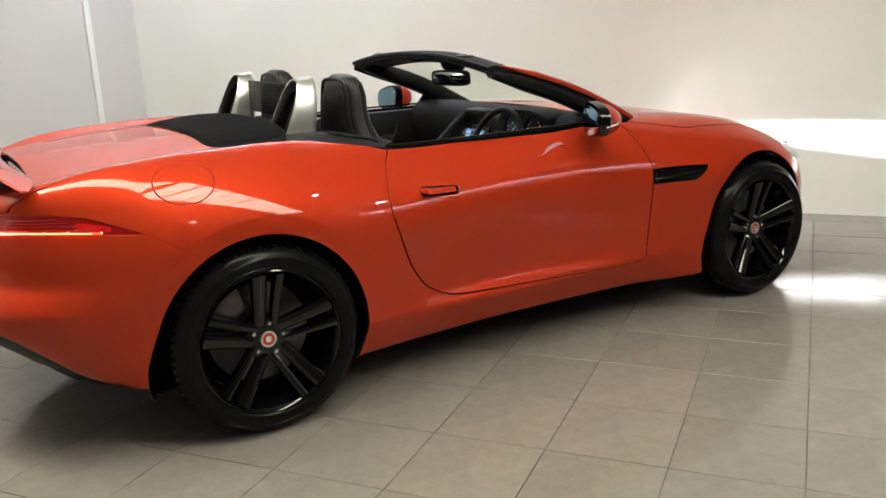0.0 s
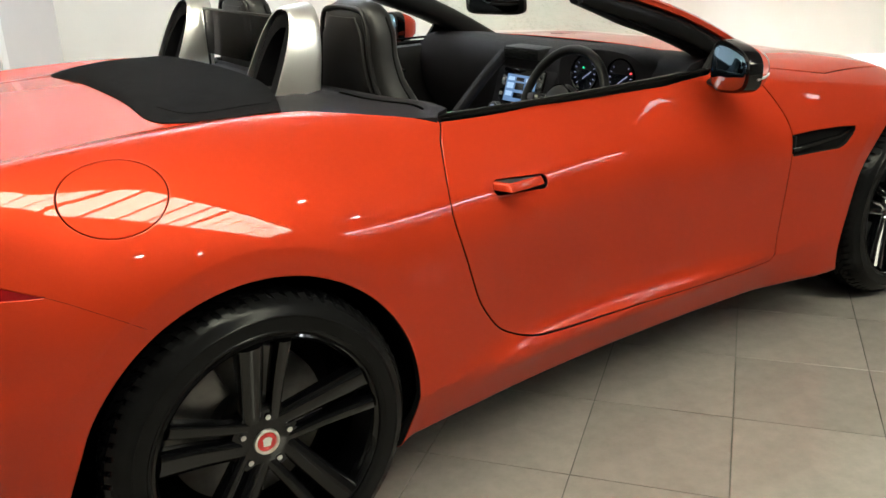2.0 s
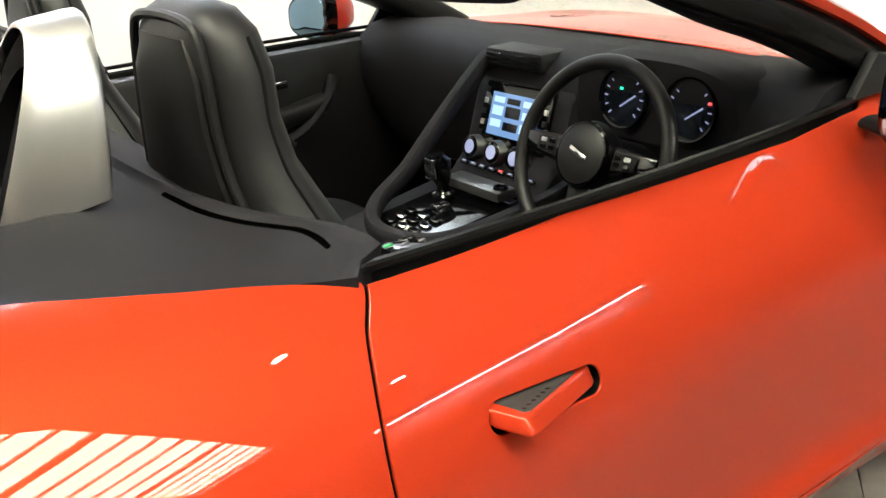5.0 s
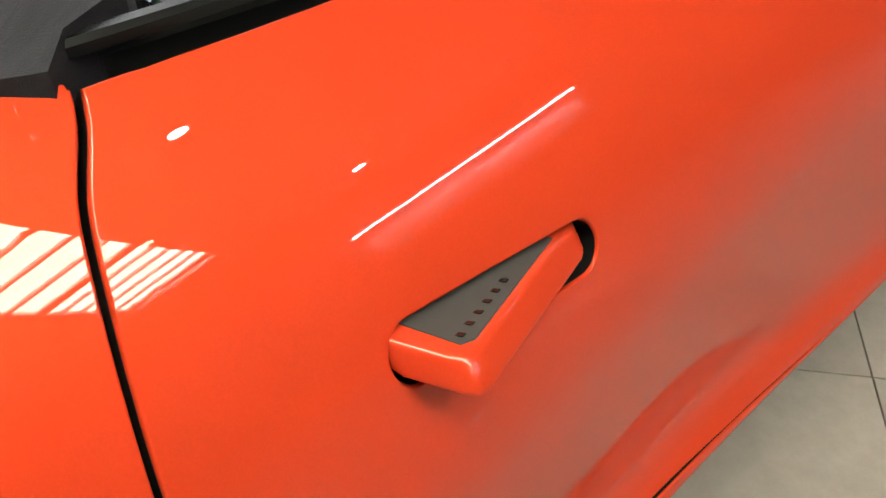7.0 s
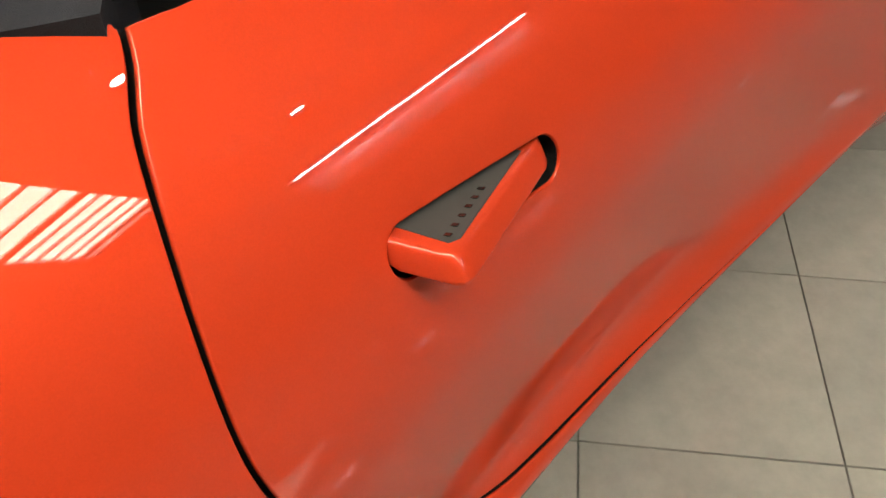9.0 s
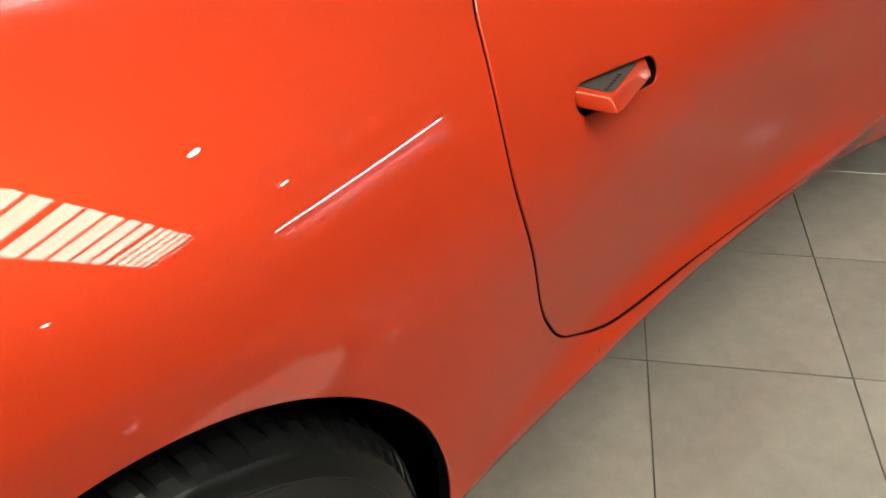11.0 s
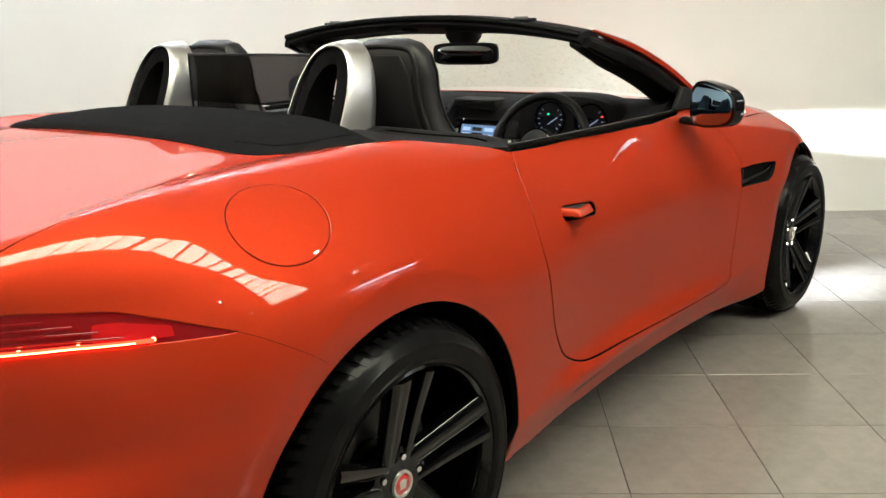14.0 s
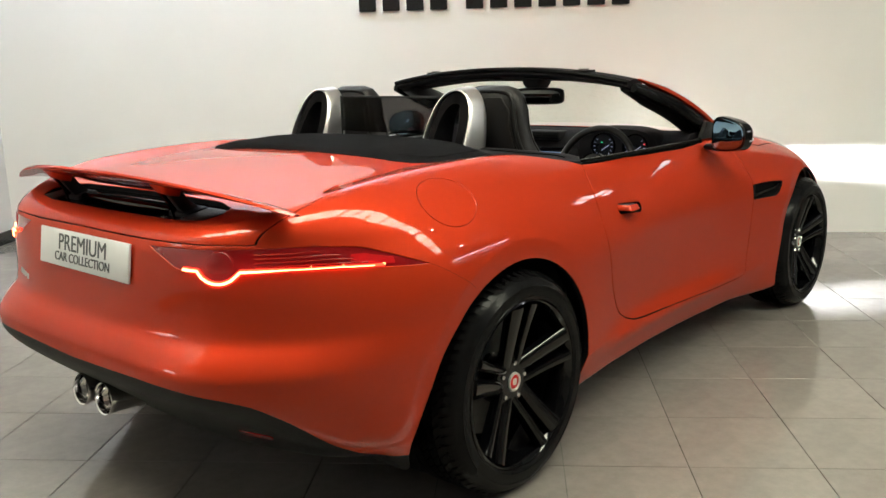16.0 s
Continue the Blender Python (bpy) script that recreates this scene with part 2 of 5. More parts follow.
def wall(name, u0, v0, u1, v1, mat, label):
    """A wall from one corner to the next, 0.2 m thick, whose thickness lies outside."""
    a, b = Vector((u0, v0, 0)), Vector((u1, v1, 0))
    d = (b - a).normalized()
    n = Vector((-d.y, d.x, 0))
    bm = bmesh.new()
    pts = [a, b, b + n * 0.2, a + n * 0.2]
    f = bm.faces.new([bm.verts.new(ROOM @ p) for p in pts])
    r = bmesh.ops.extrude_face_region(bm, geom=[f])
    bmesh.ops.translate(bm, vec=(0, 0, CEIL), verts=[v for v in r["geom"] if isinstance(v, bmesh.types.BMVert)])
    bmesh.ops.recalc_face_normals(bm, faces=bm.faces[:])
    return tagged(part(name, bm, mat, smooth=False), label, "wall", kind="structure")


wall("wall_ahead", U1, V1, U1, -4.0, WALL, "smooth cream painted showroom wall lit by headlights")
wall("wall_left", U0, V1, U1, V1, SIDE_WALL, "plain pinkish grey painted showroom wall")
wall("wall_ahead_far", U1, -4.0, U1, V0, DARK_WALL, "unseen wall with a small window, darkened to dim reflections")
wall("wall_behind", U0, V0, U0, V1, MID_WALL, "plain light grey painted wall")
wall("wall_right", U1, V0, U0, V0, DARK_WALL, "unseen wall darkened to dim reflections in the car")


# ---------------------------------------------------------------- the car's skin
class Curve:
    """A softly rounded line through given points."""

    def __init__(self, pairs, soft=0.06):
        xs, ys = zip(*pairs)
        self.x = np.linspace(xs[0] - 0.5, xs[-1] + 0.5, 1400)
        y = np.interp(self.x, xs, ys)
        step = self.x[1] - self.x[0]
        k = np.exp(-0.5 * (np.arange(-400, 401) * step / soft) ** 2)
        pad = np.concatenate([np.full(400, y[0]), y, np.full(400, y[-1])])
        self.y = np.convolve(pad, k / k.sum(), "valid")

    def __call__(self, x):
        return np.interp(x, self.x, self.y)


def rmax(a, b, r):
    """The larger of two fields, with the corner rounded to the radius r."""
    return np.minimum(np.maximum(a, b), -r) + np.hypot(np.maximum(a + r, 0), np.maximum(b + r, 0))


def ramp(x, a, b):
    t = np.clip((x - a) / (b - a), 0, 1)
    return t * t * (3 - 2 * t)


WIDTH = Curve([(-0.95, 0.900), (-0.5, 0.938), (-0.2, 0.958), (0.1, 0.962), (0.4, 0.950), (0.75, 0.914), (1.1, 0.896), (1.5, 0.898),
               (1.9, 0.918), (2.3, 0.938), (2.62, 0.945), (3.0, 0.93), (3.4, 0.88)], 0.10)
SHOULDER = Curve([(-1.0, 0.68), (-0.45, 0.68), (-0.2, 0.72), (0.0, 0.73), (0.2, 0.695), (0.38, 0.635), (0.55, 0.63), (0.8, 0.67), (1.2, 0.69), (1.8, 0.67), (2.3, 0.62), (2.7, 0.60), (3.2, 0.52)], 0.15)
LEAN = Curve([(-1.0, 1.7), (-0.45, 1.7), (-0.2, 1.98), (0.0, 2.1), (0.2, 1.75), (0.38, 1.30), (0.55, 1.28), (0.8, 1.60), (1.2, 1.68), (1.5, 1.6), (2.0, 1.7), (2.6, 2.0), (3.2, 2.4)], 0.15)
TUCK = Curve([(-1.0, 0.0), (0.42, 0.0), (0.60, 0.024), (0.80, 0.037), (1.15, 0.040), (1.45, 0.030), (1.8, 0.015), (2.1, 0.005), (2.3, 0.0), (3.5, 0.0)], 0.10)
TOP = Curve([(-1.1, 0.84), (-0.92, 0.885), (-0.75, 0.950), (-0.5, 0.996), (-0.2, 1.022), (0.1, 1.034), (0.4, 1.026), (1.0, 1.02), (1.6, 1.01),
             (1.9, 0.985), (2.3, 0.95), (2.7, 0.895), (3.0, 0.82), (3.3, 0.70), (3.5, 0.58)], 0.08)
CREST = Curve([(-1.1, 0.0), (-0.75, 0.0), (-0.5, -0.013), (-0.2, -0.016), (0.1, -0.023), (0.4, -0.016), (1.5, -0.01), (2.0, -0.025), (2.6, -0.035), (3.1, -0.09), (3.5, -0.15)], 0.10)
TAIL = Curve([(0.1, -0.60), (0.24, -0.68), (0.34, -0.79), (0.42, -0.885), (0.47, -0.94), (0.50, -0.955), (0.556, -0.955), (0.57, -0.952), (0.60, -0.938), (0.635, -0.910), (0.66, -0.905), (0.70, -0.902), (0.77, -0.895), (0.88, -0.878), (0.905, -0.890), (1.0, -0.86)], 0.013)
PINCH = Curve([(0.1, 0.0), (0.29, 0.04), (0.32, 0.24), (0.348, 0.62), (0.372, 0.91), (0.395, 1.0), (0.44, 0.93), (0.50, 0.74), (0.56, 0.52), (0.62, 0.30), (0.68, 0.12), (0.74, 0.02), (0.78, 0.0), (1.3, 0.0)], 0.015)
LEDGE = Curve([(0.1, 0.3), (0.2, 0.35), (0.35, 0.42), (0.45, 0.64), (0.553, 1.0), (0.562, 0.97), (0.60, 0.52), (0.635, 0.12), (0.70, 0.06), (0.80, 0.30), (0.86, 0.40), (1.2, 0.40)], 0.006)
NOSE = Curve([(0.1, 3.38), (0.3, 3.46), (0.5, 3.47), (0.65, 3.42), (0.8, 3.30), (1.0, 3.1)], 0.05)


def flare(x, z, xc):
    """How far the flank falls in towards a wheel opening, inside its lip's ridge."""
    d = np.hypot(x - xc, z - 0.352)
    t = np.maximum(0.458 - d, 0)
    return 0.17 * np.maximum(t - 0.003, 0) * ramp(z, 0.32, 0.58) * ramp(xc - x, -0.36, -0.12)


def side_width(x, z):
    t = np.maximum(z - SHOULDER(x), 0)
    low = np.maximum(0.45 - z, 0)
    flank = -TUCK(x) * PINCH(z) - 0.36 * ramp(x, 0.28, 0.42) * ramp(-x, -2.24, -1.8) * np.maximum(0.335 - z, 0)
    flank = flank + 0.012 * np.exp(-((z - 0.315) / 0.035) ** 2) * ramp(x, 0.5, 0.8) * ramp(-x, -1.9, -1.4)
    flank = flank - flare(x, z, 0.0) - flare(x, z, 2.622)
    return WIDTH(x) - LEAN(x) * t * t + flank - 0.30 * low * low - 0.055 * ramp(-x, 0.16, 0.38) * np.clip((0.62 - z) / 0.30, 0, 1.1) ** 1.2


def skin(p):
    x, y, z = p[:, 0], np.abs(p[:, 1]), p[:, 2]
    side = y - side_width(x, z)
    rear = TAIL(z) + 0.40 * np.maximum(y - 0.22, 0) ** 2 - x
    front = x - NOSE(z) + 0.42 * y * y
    bonnet = np.exp(-((y - 0.62) / 0.14) ** 2) * ramp(x, 1.8, 2.4) * 0.018
    haunch = np.exp(-((y - 0.74) / 0.10) ** 2) * ramp(x, -0.85, -0.40) * ramp(-x, -0.55, -0.1) * 0.026
    top = z - TOP(x) - CREST(x) * (y / 0.7) ** 2 - bonnet - haunch
    f = rmax(side, rear, 0.38 - 0.20 * ramp(-z, -0.52, -0.28))
    q = x + y
    f = f - 0.034 * (LEDGE(z) - 0.4) * ramp(q, -0.72, -0.36) * ramp(-q, -0.44, 0.0) * ramp(-x, 0.30, 0.46)
    f = rmax(f, front, 0.40)
    f = rmax(f, top, 0.05 + 0.02 * ramp(x, 1.6, 2.2))
    return rmax(f, 0.175 + 0.085 * ramp(-x, 0.38, 0.52) - z, 0.03)


def skin_normal(p):
    e = 1e-3
    g = np.stack([skin(p + np.eye(3)[i] * e) - skin(p - np.eye(3)[i] * e) for i in range(3)], 1) / (2 * e)
    return g


class Sheet:
    """The skin as a soup of small faces, which can be cut along lines and taken apart."""

    def __init__(self):
        self.v, self.f = [], []

    def settle(self, start):
        p = np.array(self.v[start:])
        if len(p):
            for _ in range(2):
                g = skin_normal(p)
                p = p - g * (skin(p) / np.maximum((g * g).sum(1), 1e-6))[:, None]
            self.v[start:] = [tuple(q) for q in p]

    def cut(self, field, source, target):
        val = field(np.array(self.v))
        start, cache, out = len(self.v), {}, []

        def cross(i, j):
            key = (min(i, j), max(i, j))
            if key not in cache:
                t = val[i] / (val[i] - val[j])
                a, b = np.array(self.v[i]), np.array(self.v[j])
                cache[key] = len(self.v)
                self.v.append(tuple(a + (b - a) * t))
            return cache[key]

        for poly, tag in self.f:
            if tag != source:
                out.append((poly, tag))
                continue
            neg = [val[i] < 0 for i in poly]
            if all(neg):
                out.append((poly, target))
            elif not any(neg):
                out.append((poly, tag))
            else:
                ins, ous = [], []
                for k, i in enumerate(poly):
                    j = poly[(k + 1) % len(poly)]
                    (ins if neg[k] else ous).append(i)
                    if neg[k] != neg[(k + 1) % len(poly)]:
                        c = cross(i, j)
                        ins.append(c)
                        ous.append(c)
                if len(ins) > 2:
                    out.append((tuple(ins), target))
                if len(ous) > 2:
                    out.append((tuple(ous), tag))
        self.f = out
        self.settle(start)

    def refine(self, field, band, times):
        """Splits the four-sided faces near a line into four."""
        for _ in range(times):
            val = np.abs(field(np.array(self.v)))
            start, cache, out = len(self.v), {}, []

            def middle(*ids):
                key = tuple(sorted(ids))
                if key not in cache:
                    cache[key] = len(self.v)
                    self.v.append(tuple(np.mean([self.v[i] for i in ids], 0)))
                return cache[key]

            for poly, tag in self.f:
                if len(poly) != 4 or min(val[i] for i in poly) > band:
                    out.append((poly, tag))
                    continue
                a, b, c, d = poly
                ab, bc, cd, da, m = middle(a, b), middle(b, c), middle(c, d), middle(d, a), middle(a, b, c, d)
                out += [((a, ab, m, da), tag), ((ab, b, bc, m), tag), ((m, bc, c, cd), tag), ((da, m, cd, d), tag)]
            self.f = out
            self.settle(start)

    def gap(self, field, width, source, target):
        self.cut(lambda p: field(p) - width / 2, source, "strip")
        self.cut(lambda p: field(p) + width / 2, "strip", target)
        self.f = [(p, "gone" if t == "strip" else t) for p, t in self.f]

    def mesh(self, name, tags, mat, sides=(1,), rim=0.018, offset=0.0, rim_mat=None):
        polys = [p for p, t in self.f if t in tags]
        ids = sorted({i for p in polys for i in p})
        back = {i: k for k, i in enumerate(ids)}
        base = np.array([self.v[i] for i in ids])
        nor = skin_normal(base)
        nor /= np.maximum(np.linalg.norm(nor, axis=1), 1e-6)[:, None]
        base = base + nor * offset
        verts, norms, faces, mats = [], [], [], []
        for s in sides:
            o = len(verts)
            flip = np.array([1, s, 1])
            verts += [tuple(q) for q in base * flip]
            norms += [tuple(q) for q in nor * flip]
            count = {}
            for p in polys:
                q = [back[i] for i in p]
                faces.append([o + i for i in (q if s < 0 else q[::-1])])
                mats.append(0)
                for a, b in zip(q, q[1:] + q[:1]):
                    key = (min(a, b), max(a, b))
                    count[key] = None if key in count else (a, b)
            if rim:
                edges = [e for e in count.values() if e and not (abs(base[e[0]][1]) < 1e-3 and abs(base[e[1]][1]) < 1e-3)]
                out = {}
                for a, b in edges:
                    for i in (a, b):
                        w = np.cross(nor[i], base[b] - base[a])
                        out[i] = out.get(i, 0) + w / max(np.linalg.norm(w), 1e-9)
                r, ring = 0.0022, {}
                for i, w in out.items():
                    w = w / max(np.linalg.norm(w), 1e-9)
                    ring[i] = (o + i, *range(len(verts), len(verts) + 3))
                    for side, down, lean in ((0.6 * r, 0.2 * r, 0.55), (r, r, 1.0), (r, rim, 1.0)):
                        verts.append(tuple((base[i] + w * side - nor[i] * down) * flip))
                        t = nor[i] * (1 - lean) + w * lean
                        norms.append(tuple(t / np.linalg.norm(t) * flip))
                for a, b in edges:
                    for j in range(3):
                        q = [ring[b][j], ring[a][j], ring[a][j + 1], ring[b][j + 1]]
                        faces.append(q if s < 0 else q[::-1])
                        mats.append(1 if j == 2 else 0)
        me = bpy.data.meshes.new(name)
        me.from_pydata(verts, [], faces)
        me.materials.append(mat)
        # Deep edge faces go dark, painting the shade inside shut gaps.
        me.materials.append(rim_mat or DARK_VOID)
        me.polygons.foreach_set("material_index", mats)
        me.shade_smooth()
        me.validate()
        me.normals_split_custom_set_from_vertices(norms)
        return me


def build_sheet():
    s = Sheet()
    x0, x1, yc, zc = -0.40, 2.98, 0.46, 0.60
    rear = [((x0, yc * i / 22), (-1, 0)) for i in range(22)]
    fan1 = [((x0, yc), (-math.cos(a), math.sin(a))) for a in np.linspace(0, math.pi / 2, 36)]
    xs = np.linspace(x0, x1, 226)
    flank = [((x, yc), (0, 1)) for x in xs[1:-1]]
    fan2 = [((x1, yc), (math.sin(a), math.cos(a))) for a in np.linspace(0, math.pi / 2, 26)]
    fore = [((x1, yc * (1 - i / 18)), (1, 0)) for i in range(1, 19)]
    stations = rear + fan1 + flank + fan2 + fore
    phis = np.radians(np.concatenate([np.linspace(-78, -40, 18, endpoint=False), np.linspace(-40, 60, 62, endpoint=False), np.linspace(60, 90, 16)]))
    orig = np.array([[(a[0], a[1], zc)] * len(phis) for a, d in stations]).reshape(-1, 3)
    ways = np.array([[(d[0] * math.cos(f), d[1] * math.cos(f), math.sin(f)) for f in phis] for a, d in stations]).reshape(-1, 3)

    def march(o, w):
        lo, hi = np.zeros(len(o)), np.full(len(o), 1.4)
        for _ in range(34):
            mid = (lo + hi) / 2
            inside = skin(o + w * mid[:, None]) < 0
            lo, hi = np.where(inside, mid, lo), np.where(inside, hi, mid)
        return o + w * lo[:, None]

    pts = march(orig, ways)
    n = len(phis)
    s.v = [tuple(q) for q in pts]
    for i in range(len(stations) - 1):
        for j in range(n - 1):
            a, b = i * n + j, (i + 1) * n + j
            s.f.append(((a, b, b + 1, a + 1), "body"))
    ys = np.linspace(0, yc, 22, endpoint=False)
    go = np.array([(x, y, zc) for x in xs for y in ys])
    top = march(go, np.tile((0.0, 0.0, 1.0), (len(go), 1)))
    o = len(s.v)
    s.v += [tuple(q) for q in top]
    m = len(ys)
    edge = [(len(rear) + len(fan1) - 1 + i) * n + n - 1 for i in range(len(xs))]
    edge[-1] = (len(rear) + len(fan1) + len(flank)) * n + n - 1
    for i in range(len(xs) - 1):
        for j in range(m):
            a, b = o + i * m + j, o + (i + 1) * m + j
            if j < m - 1:
                s.f.append(((a, a + 1, b + 1, b), "body"))
            else:
                s.f.append(((a, edge[i], edge[i + 1], b), "body"))
    return s


def polygon_field(points, r=0.0, axes=(0, 2)):
    """Distance to a polygon's edge in two of the axes, negative inside, its corners rounded to r."""
    q = np.array(points)

    def field(p):
        a = np.stack([p[:, axes[0]], np.abs(p[:, axes[1]])], 1)
        d = np.full(len(a), 1e9)
        inside = np.zeros(len(a), bool)
        for s, e in zip(q, np.roll(q, -1, 0)):
            w = e - s
            t = np.clip(((a - s) @ w) / (w @ w), 0, 1)
            d = np.minimum(d, np.hypot(*(a - s - t[:, None] * w).T))
            c = (s[1] > a[:, 1]) != (e[1] > a[:, 1])
            with np.errstate(divide="ignore", invalid="ignore"):
                xi = s[0] + (a[:, 1] - s[1]) * w[0] / w[1]
            inside ^= c & (a[:, 0] < xi)
        return np.where(inside, -d, d) - r

    return field


def only(field, where):
    return lambda p: np.where(where(p), field(p), 1.0)


REAR_AXLE, FRONT_AXLE, HUB_Z, TYRE_R = 0.0, 2.622, 0.343, 0.343


def arch(xc, radius):
    def field(p):
        dx, dz = p[:, 0] - xc, p[:, 2] - 0.352
        grow = 0.042 * ramp(-dx, 0.15, 0.42) * ramp(-dz, -0.14, 0.12)
        return np.where(np.abs(p[:, 1]) > 0.5, np.hypot(dx, dz) - radius - grow, 1.0)
    return field


def around(p):
    """How far a place lies round the rear corner, from the middle of the tail to the flank."""
    return p[:, 0] + np.abs(p[:, 1])


LAMP_HIGH = Curve([(-0.60, 0.876), (-0.517, 0.876), (-0.174, 0.881), (0.105, 0.882), (0.282, 0.871), (0.402, 0.844), (0.56, 0.802), (0.7, 0.76)], 0.02)
LAMP_LOW = Curve([(-0.60, 0.895), (-0.53, 0.876), (-0.41, 0.822), (-0.36, 0.816), (-0.15, 0.816), (0.0, 0.819), (0.2, 0.818), (0.4, 0.811), (0.56, 0.803), (0.7, 0.82)], 0.008)
BLACK_LINE = Curve([(-1.0, 0.512), (-0.6, 0.524), (-0.42, 0.520), (-0.24, 0.502), (-0.13, 0.482), (0.0, 0.418), (0.126, 0.335), (0.233, 0.288), (0.355, 0.256), (0.44, 0.245), (0.7, 0.235)], 0.02)


BALL = (0.582, 0.836, 0.055)


def lamp_field(p):
    q = around(p)
    ball = np.hypot(np.abs(p[:, 1]) - BALL[0], p[:, 2] - BALL[1]) - BALL[2]
    band = np.maximum(p[:, 2] - LAMP_HIGH(q), LAMP_LOW(q) - p[:, 2])
    f = np.minimum(band, np.maximum(ball, p[:, 2] - LAMP_HIGH(q)))
    return np.where((p[:, 0] < -0.2) & (np.abs(p[:, 1]) > 0.22), f, 1.0)


DOOR = [(0.596, 1.1), (0.592, 0.975), (0.562, 0.92), (0.538, 0.84), (0.529, 0.765), (0.540, 0.70), (0.562, 0.63), (0.598, 0.53), (0.640, 0.462), (0.676, 0.420), (0.715, 0.392),
        (0.775, 0.364), (0.86, 0.347), (1.08, 0.335), (1.54, 0.317), (1.80, 0.316), (1.845, 0.333), (1.858, 0.38), (1.880, 0.66), (1.872, 0.80), (1.72, 1.1)]
VENT = [(1.889, 0.672), (1.890, 0.738), (2.00, 0.737), (2.14, 0.729), (2.232, 0.719), (2.215, 0.700), (2.170, 0.672), (2.135, 0.661), (2.00, 0.668)]
SLOT = [(0.6885, 0.7985), (0.834, 0.7855)]
FLAP = np.array((-0.217, 0.838, 0.9425))
OPEN = [(0.584, -0.2), (0.584, 0.50), (0.584, 0.790), (0.9, 0.778), (1.4, 0.785), (1.62, 0.775), (1.74, 0.70), (1.80, 0.3), (1.80, -0.2)]
COVER = [(0.075, -0.2), (0.070, 0.30), (0.02, 0.40), (0.0, 0.50), (0.0, 0.565), (0.02, 0.605), (0.12, 0.648), (0.21, 0.693), (0.31, 0.728), (0.40, 0.750), (0.47, 0.763), (0.57, 0.785), (0.61, 0.79), (0.61, -0.2)]
LID = [(-1.2, -0.2), (-1.2, 0.66), (-0.80, 0.645), (-0.64, 0.685), (-0.50, 0.700), (-0.175, 0.697), (0.10, 0.69), (0.16, 0.60), (0.16, -0.2)]
RECESS = [(-0.800, -0.2), (-0.792, 0.36), (-0.772, 0.462), (-0.728, 0.484), (-0.682, 0.468), (-0.652, 0.38), (-0.640, -0.2)]
BONNET = [(1.78, -0.2), (1.80, 0.75), (2.2, 0.80), (3.0, 0.72), (3.3, 0.4), (3.4, -0.2)]


def slot_field(p):
    a, b = np.array(SLOT[0]), np.array(SLOT[1])
    q = np.stack([p[:, 0], p[:, 2]], 1)
    t = np.clip(((q - a) @ (b - a)) / ((b - a) @ (b - a)), 0, 1)
    return np.where(np.abs(p[:, 1]) > 0.7, np.hypot(*(q - a - t[:, None] * (b - a)).T) - 0.0200, 1.0)


def smoothed(points, n=6):
    return [(q.x, q.y) for q in smooth_path([(a, b, 0) for a, b in points], n)]


sheet = build_sheet()
sheet.refine(slot_field, 0.035, 2)
sheet.refine(only(polygon_field(smoothed(DOOR)), lambda p: np.abs(p[:, 1]) > 0.5), 0.016, 1)
sheet.refine(lambda p: np.linalg.norm((p - FLAP) * (1, 1.18, 1.18), axis=1) - 0.104, 0.014, 1)
sheet.refine(arch(REAR_AXLE, 0.395), 0.014, 1)
sheet.refine(arch(REAR_AXLE, 0.456), 0.012, 1)
sheet.refine(lamp_field, 0.012, 1)
sheet.cut(only(polygon_field(OPEN, 0.0, (0, 1)), lambda p: p[:, 2] > 0.88), "body", "gone")
sheet.cut(arch(REAR_AXLE, 0.395), "body", "gone")
sheet.cut(arch(FRONT_AXLE, 0.392), "body", "gone")
sheet.cut(only(polygon_field(VENT, 0.004), lambda p: np.abs(p[:, 1]) > 0.7), "body", "vent")
sheet.cut(lamp_field, "body", "lamp")
sheet.cut(only(lambda p: p[:, 2] - BLACK_LINE(around(p)), lambda p: p[:, 0] < -0.25), "body", "diffuser")
sheet.cut(lambda p: np.maximum(np.abs(around(p) + 0.155) - 0.065, np.abs(p[:, 2] - 0.357 + 0.05 * (around(p) + 0.155)) - 0.011), "diffuser", "reflector")
sheet.gap(only(polygon_field(smoothed(DOOR)), lambda p: np.abs(p[:, 1]) > 0.5), 0.0076, "body", "door")
sheet.cut(slot_field, "door", "slot")
sheet.gap(lambda p: np.linalg.norm((p - FLAP) * (1, 1.18, 1.18), axis=1) - 0.104, 0.0056, "body", "flap")
sheet.cut(only(polygon_field(COVER, 0.0, (0, 1)), lambda p: p[:, 2] > 0.85), "body", "under_cover")
lid_field = polygon_field(LID, 0.0, (0, 1))
sheet.gap(lambda p: np.maximum(lid_field(p), np.maximum(0.889 - p[:, 2], p[:, 0] - 0.3)), 0.0060, "body", "lid")
sheet.cut(only(polygon_field(RECESS, 0.0, (0, 1)), lambda p: p[:, 2] > 0.86), "lid", "recess")
sheet.gap(only(polygon_field(BONNET, 0.0, (0, 1)), lambda p: p[:, 2] > 0.6), 0.0064, "body", "bonnet")

car = tagged(new("convertible_car"), "orange metallic two-seat convertible with black wheels and lowered roof", "car")
BOTH, RIGHT, LEFT = (-1, 1), (-1,), (1,)
part("body", sheet.mesh("body", {"body"}, PAINT, BOTH), None, car, "orange metallic painted body with flared haunches")
part("spoiler_well", sheet.mesh("spoiler_well", {"recess"}, BLACK_GLOSS, BOTH, rim=0, offset=-0.017), None, car, "glossy black recess under the raised spoiler")
part("deck_base", sheet.mesh("deck_base", {"under_cover"}, TRIM, BOTH, offset=-0.032), None, car)
part("boot_lid", sheet.mesh("boot_lid", {"lid"}, PAINT, BOTH), None, car)
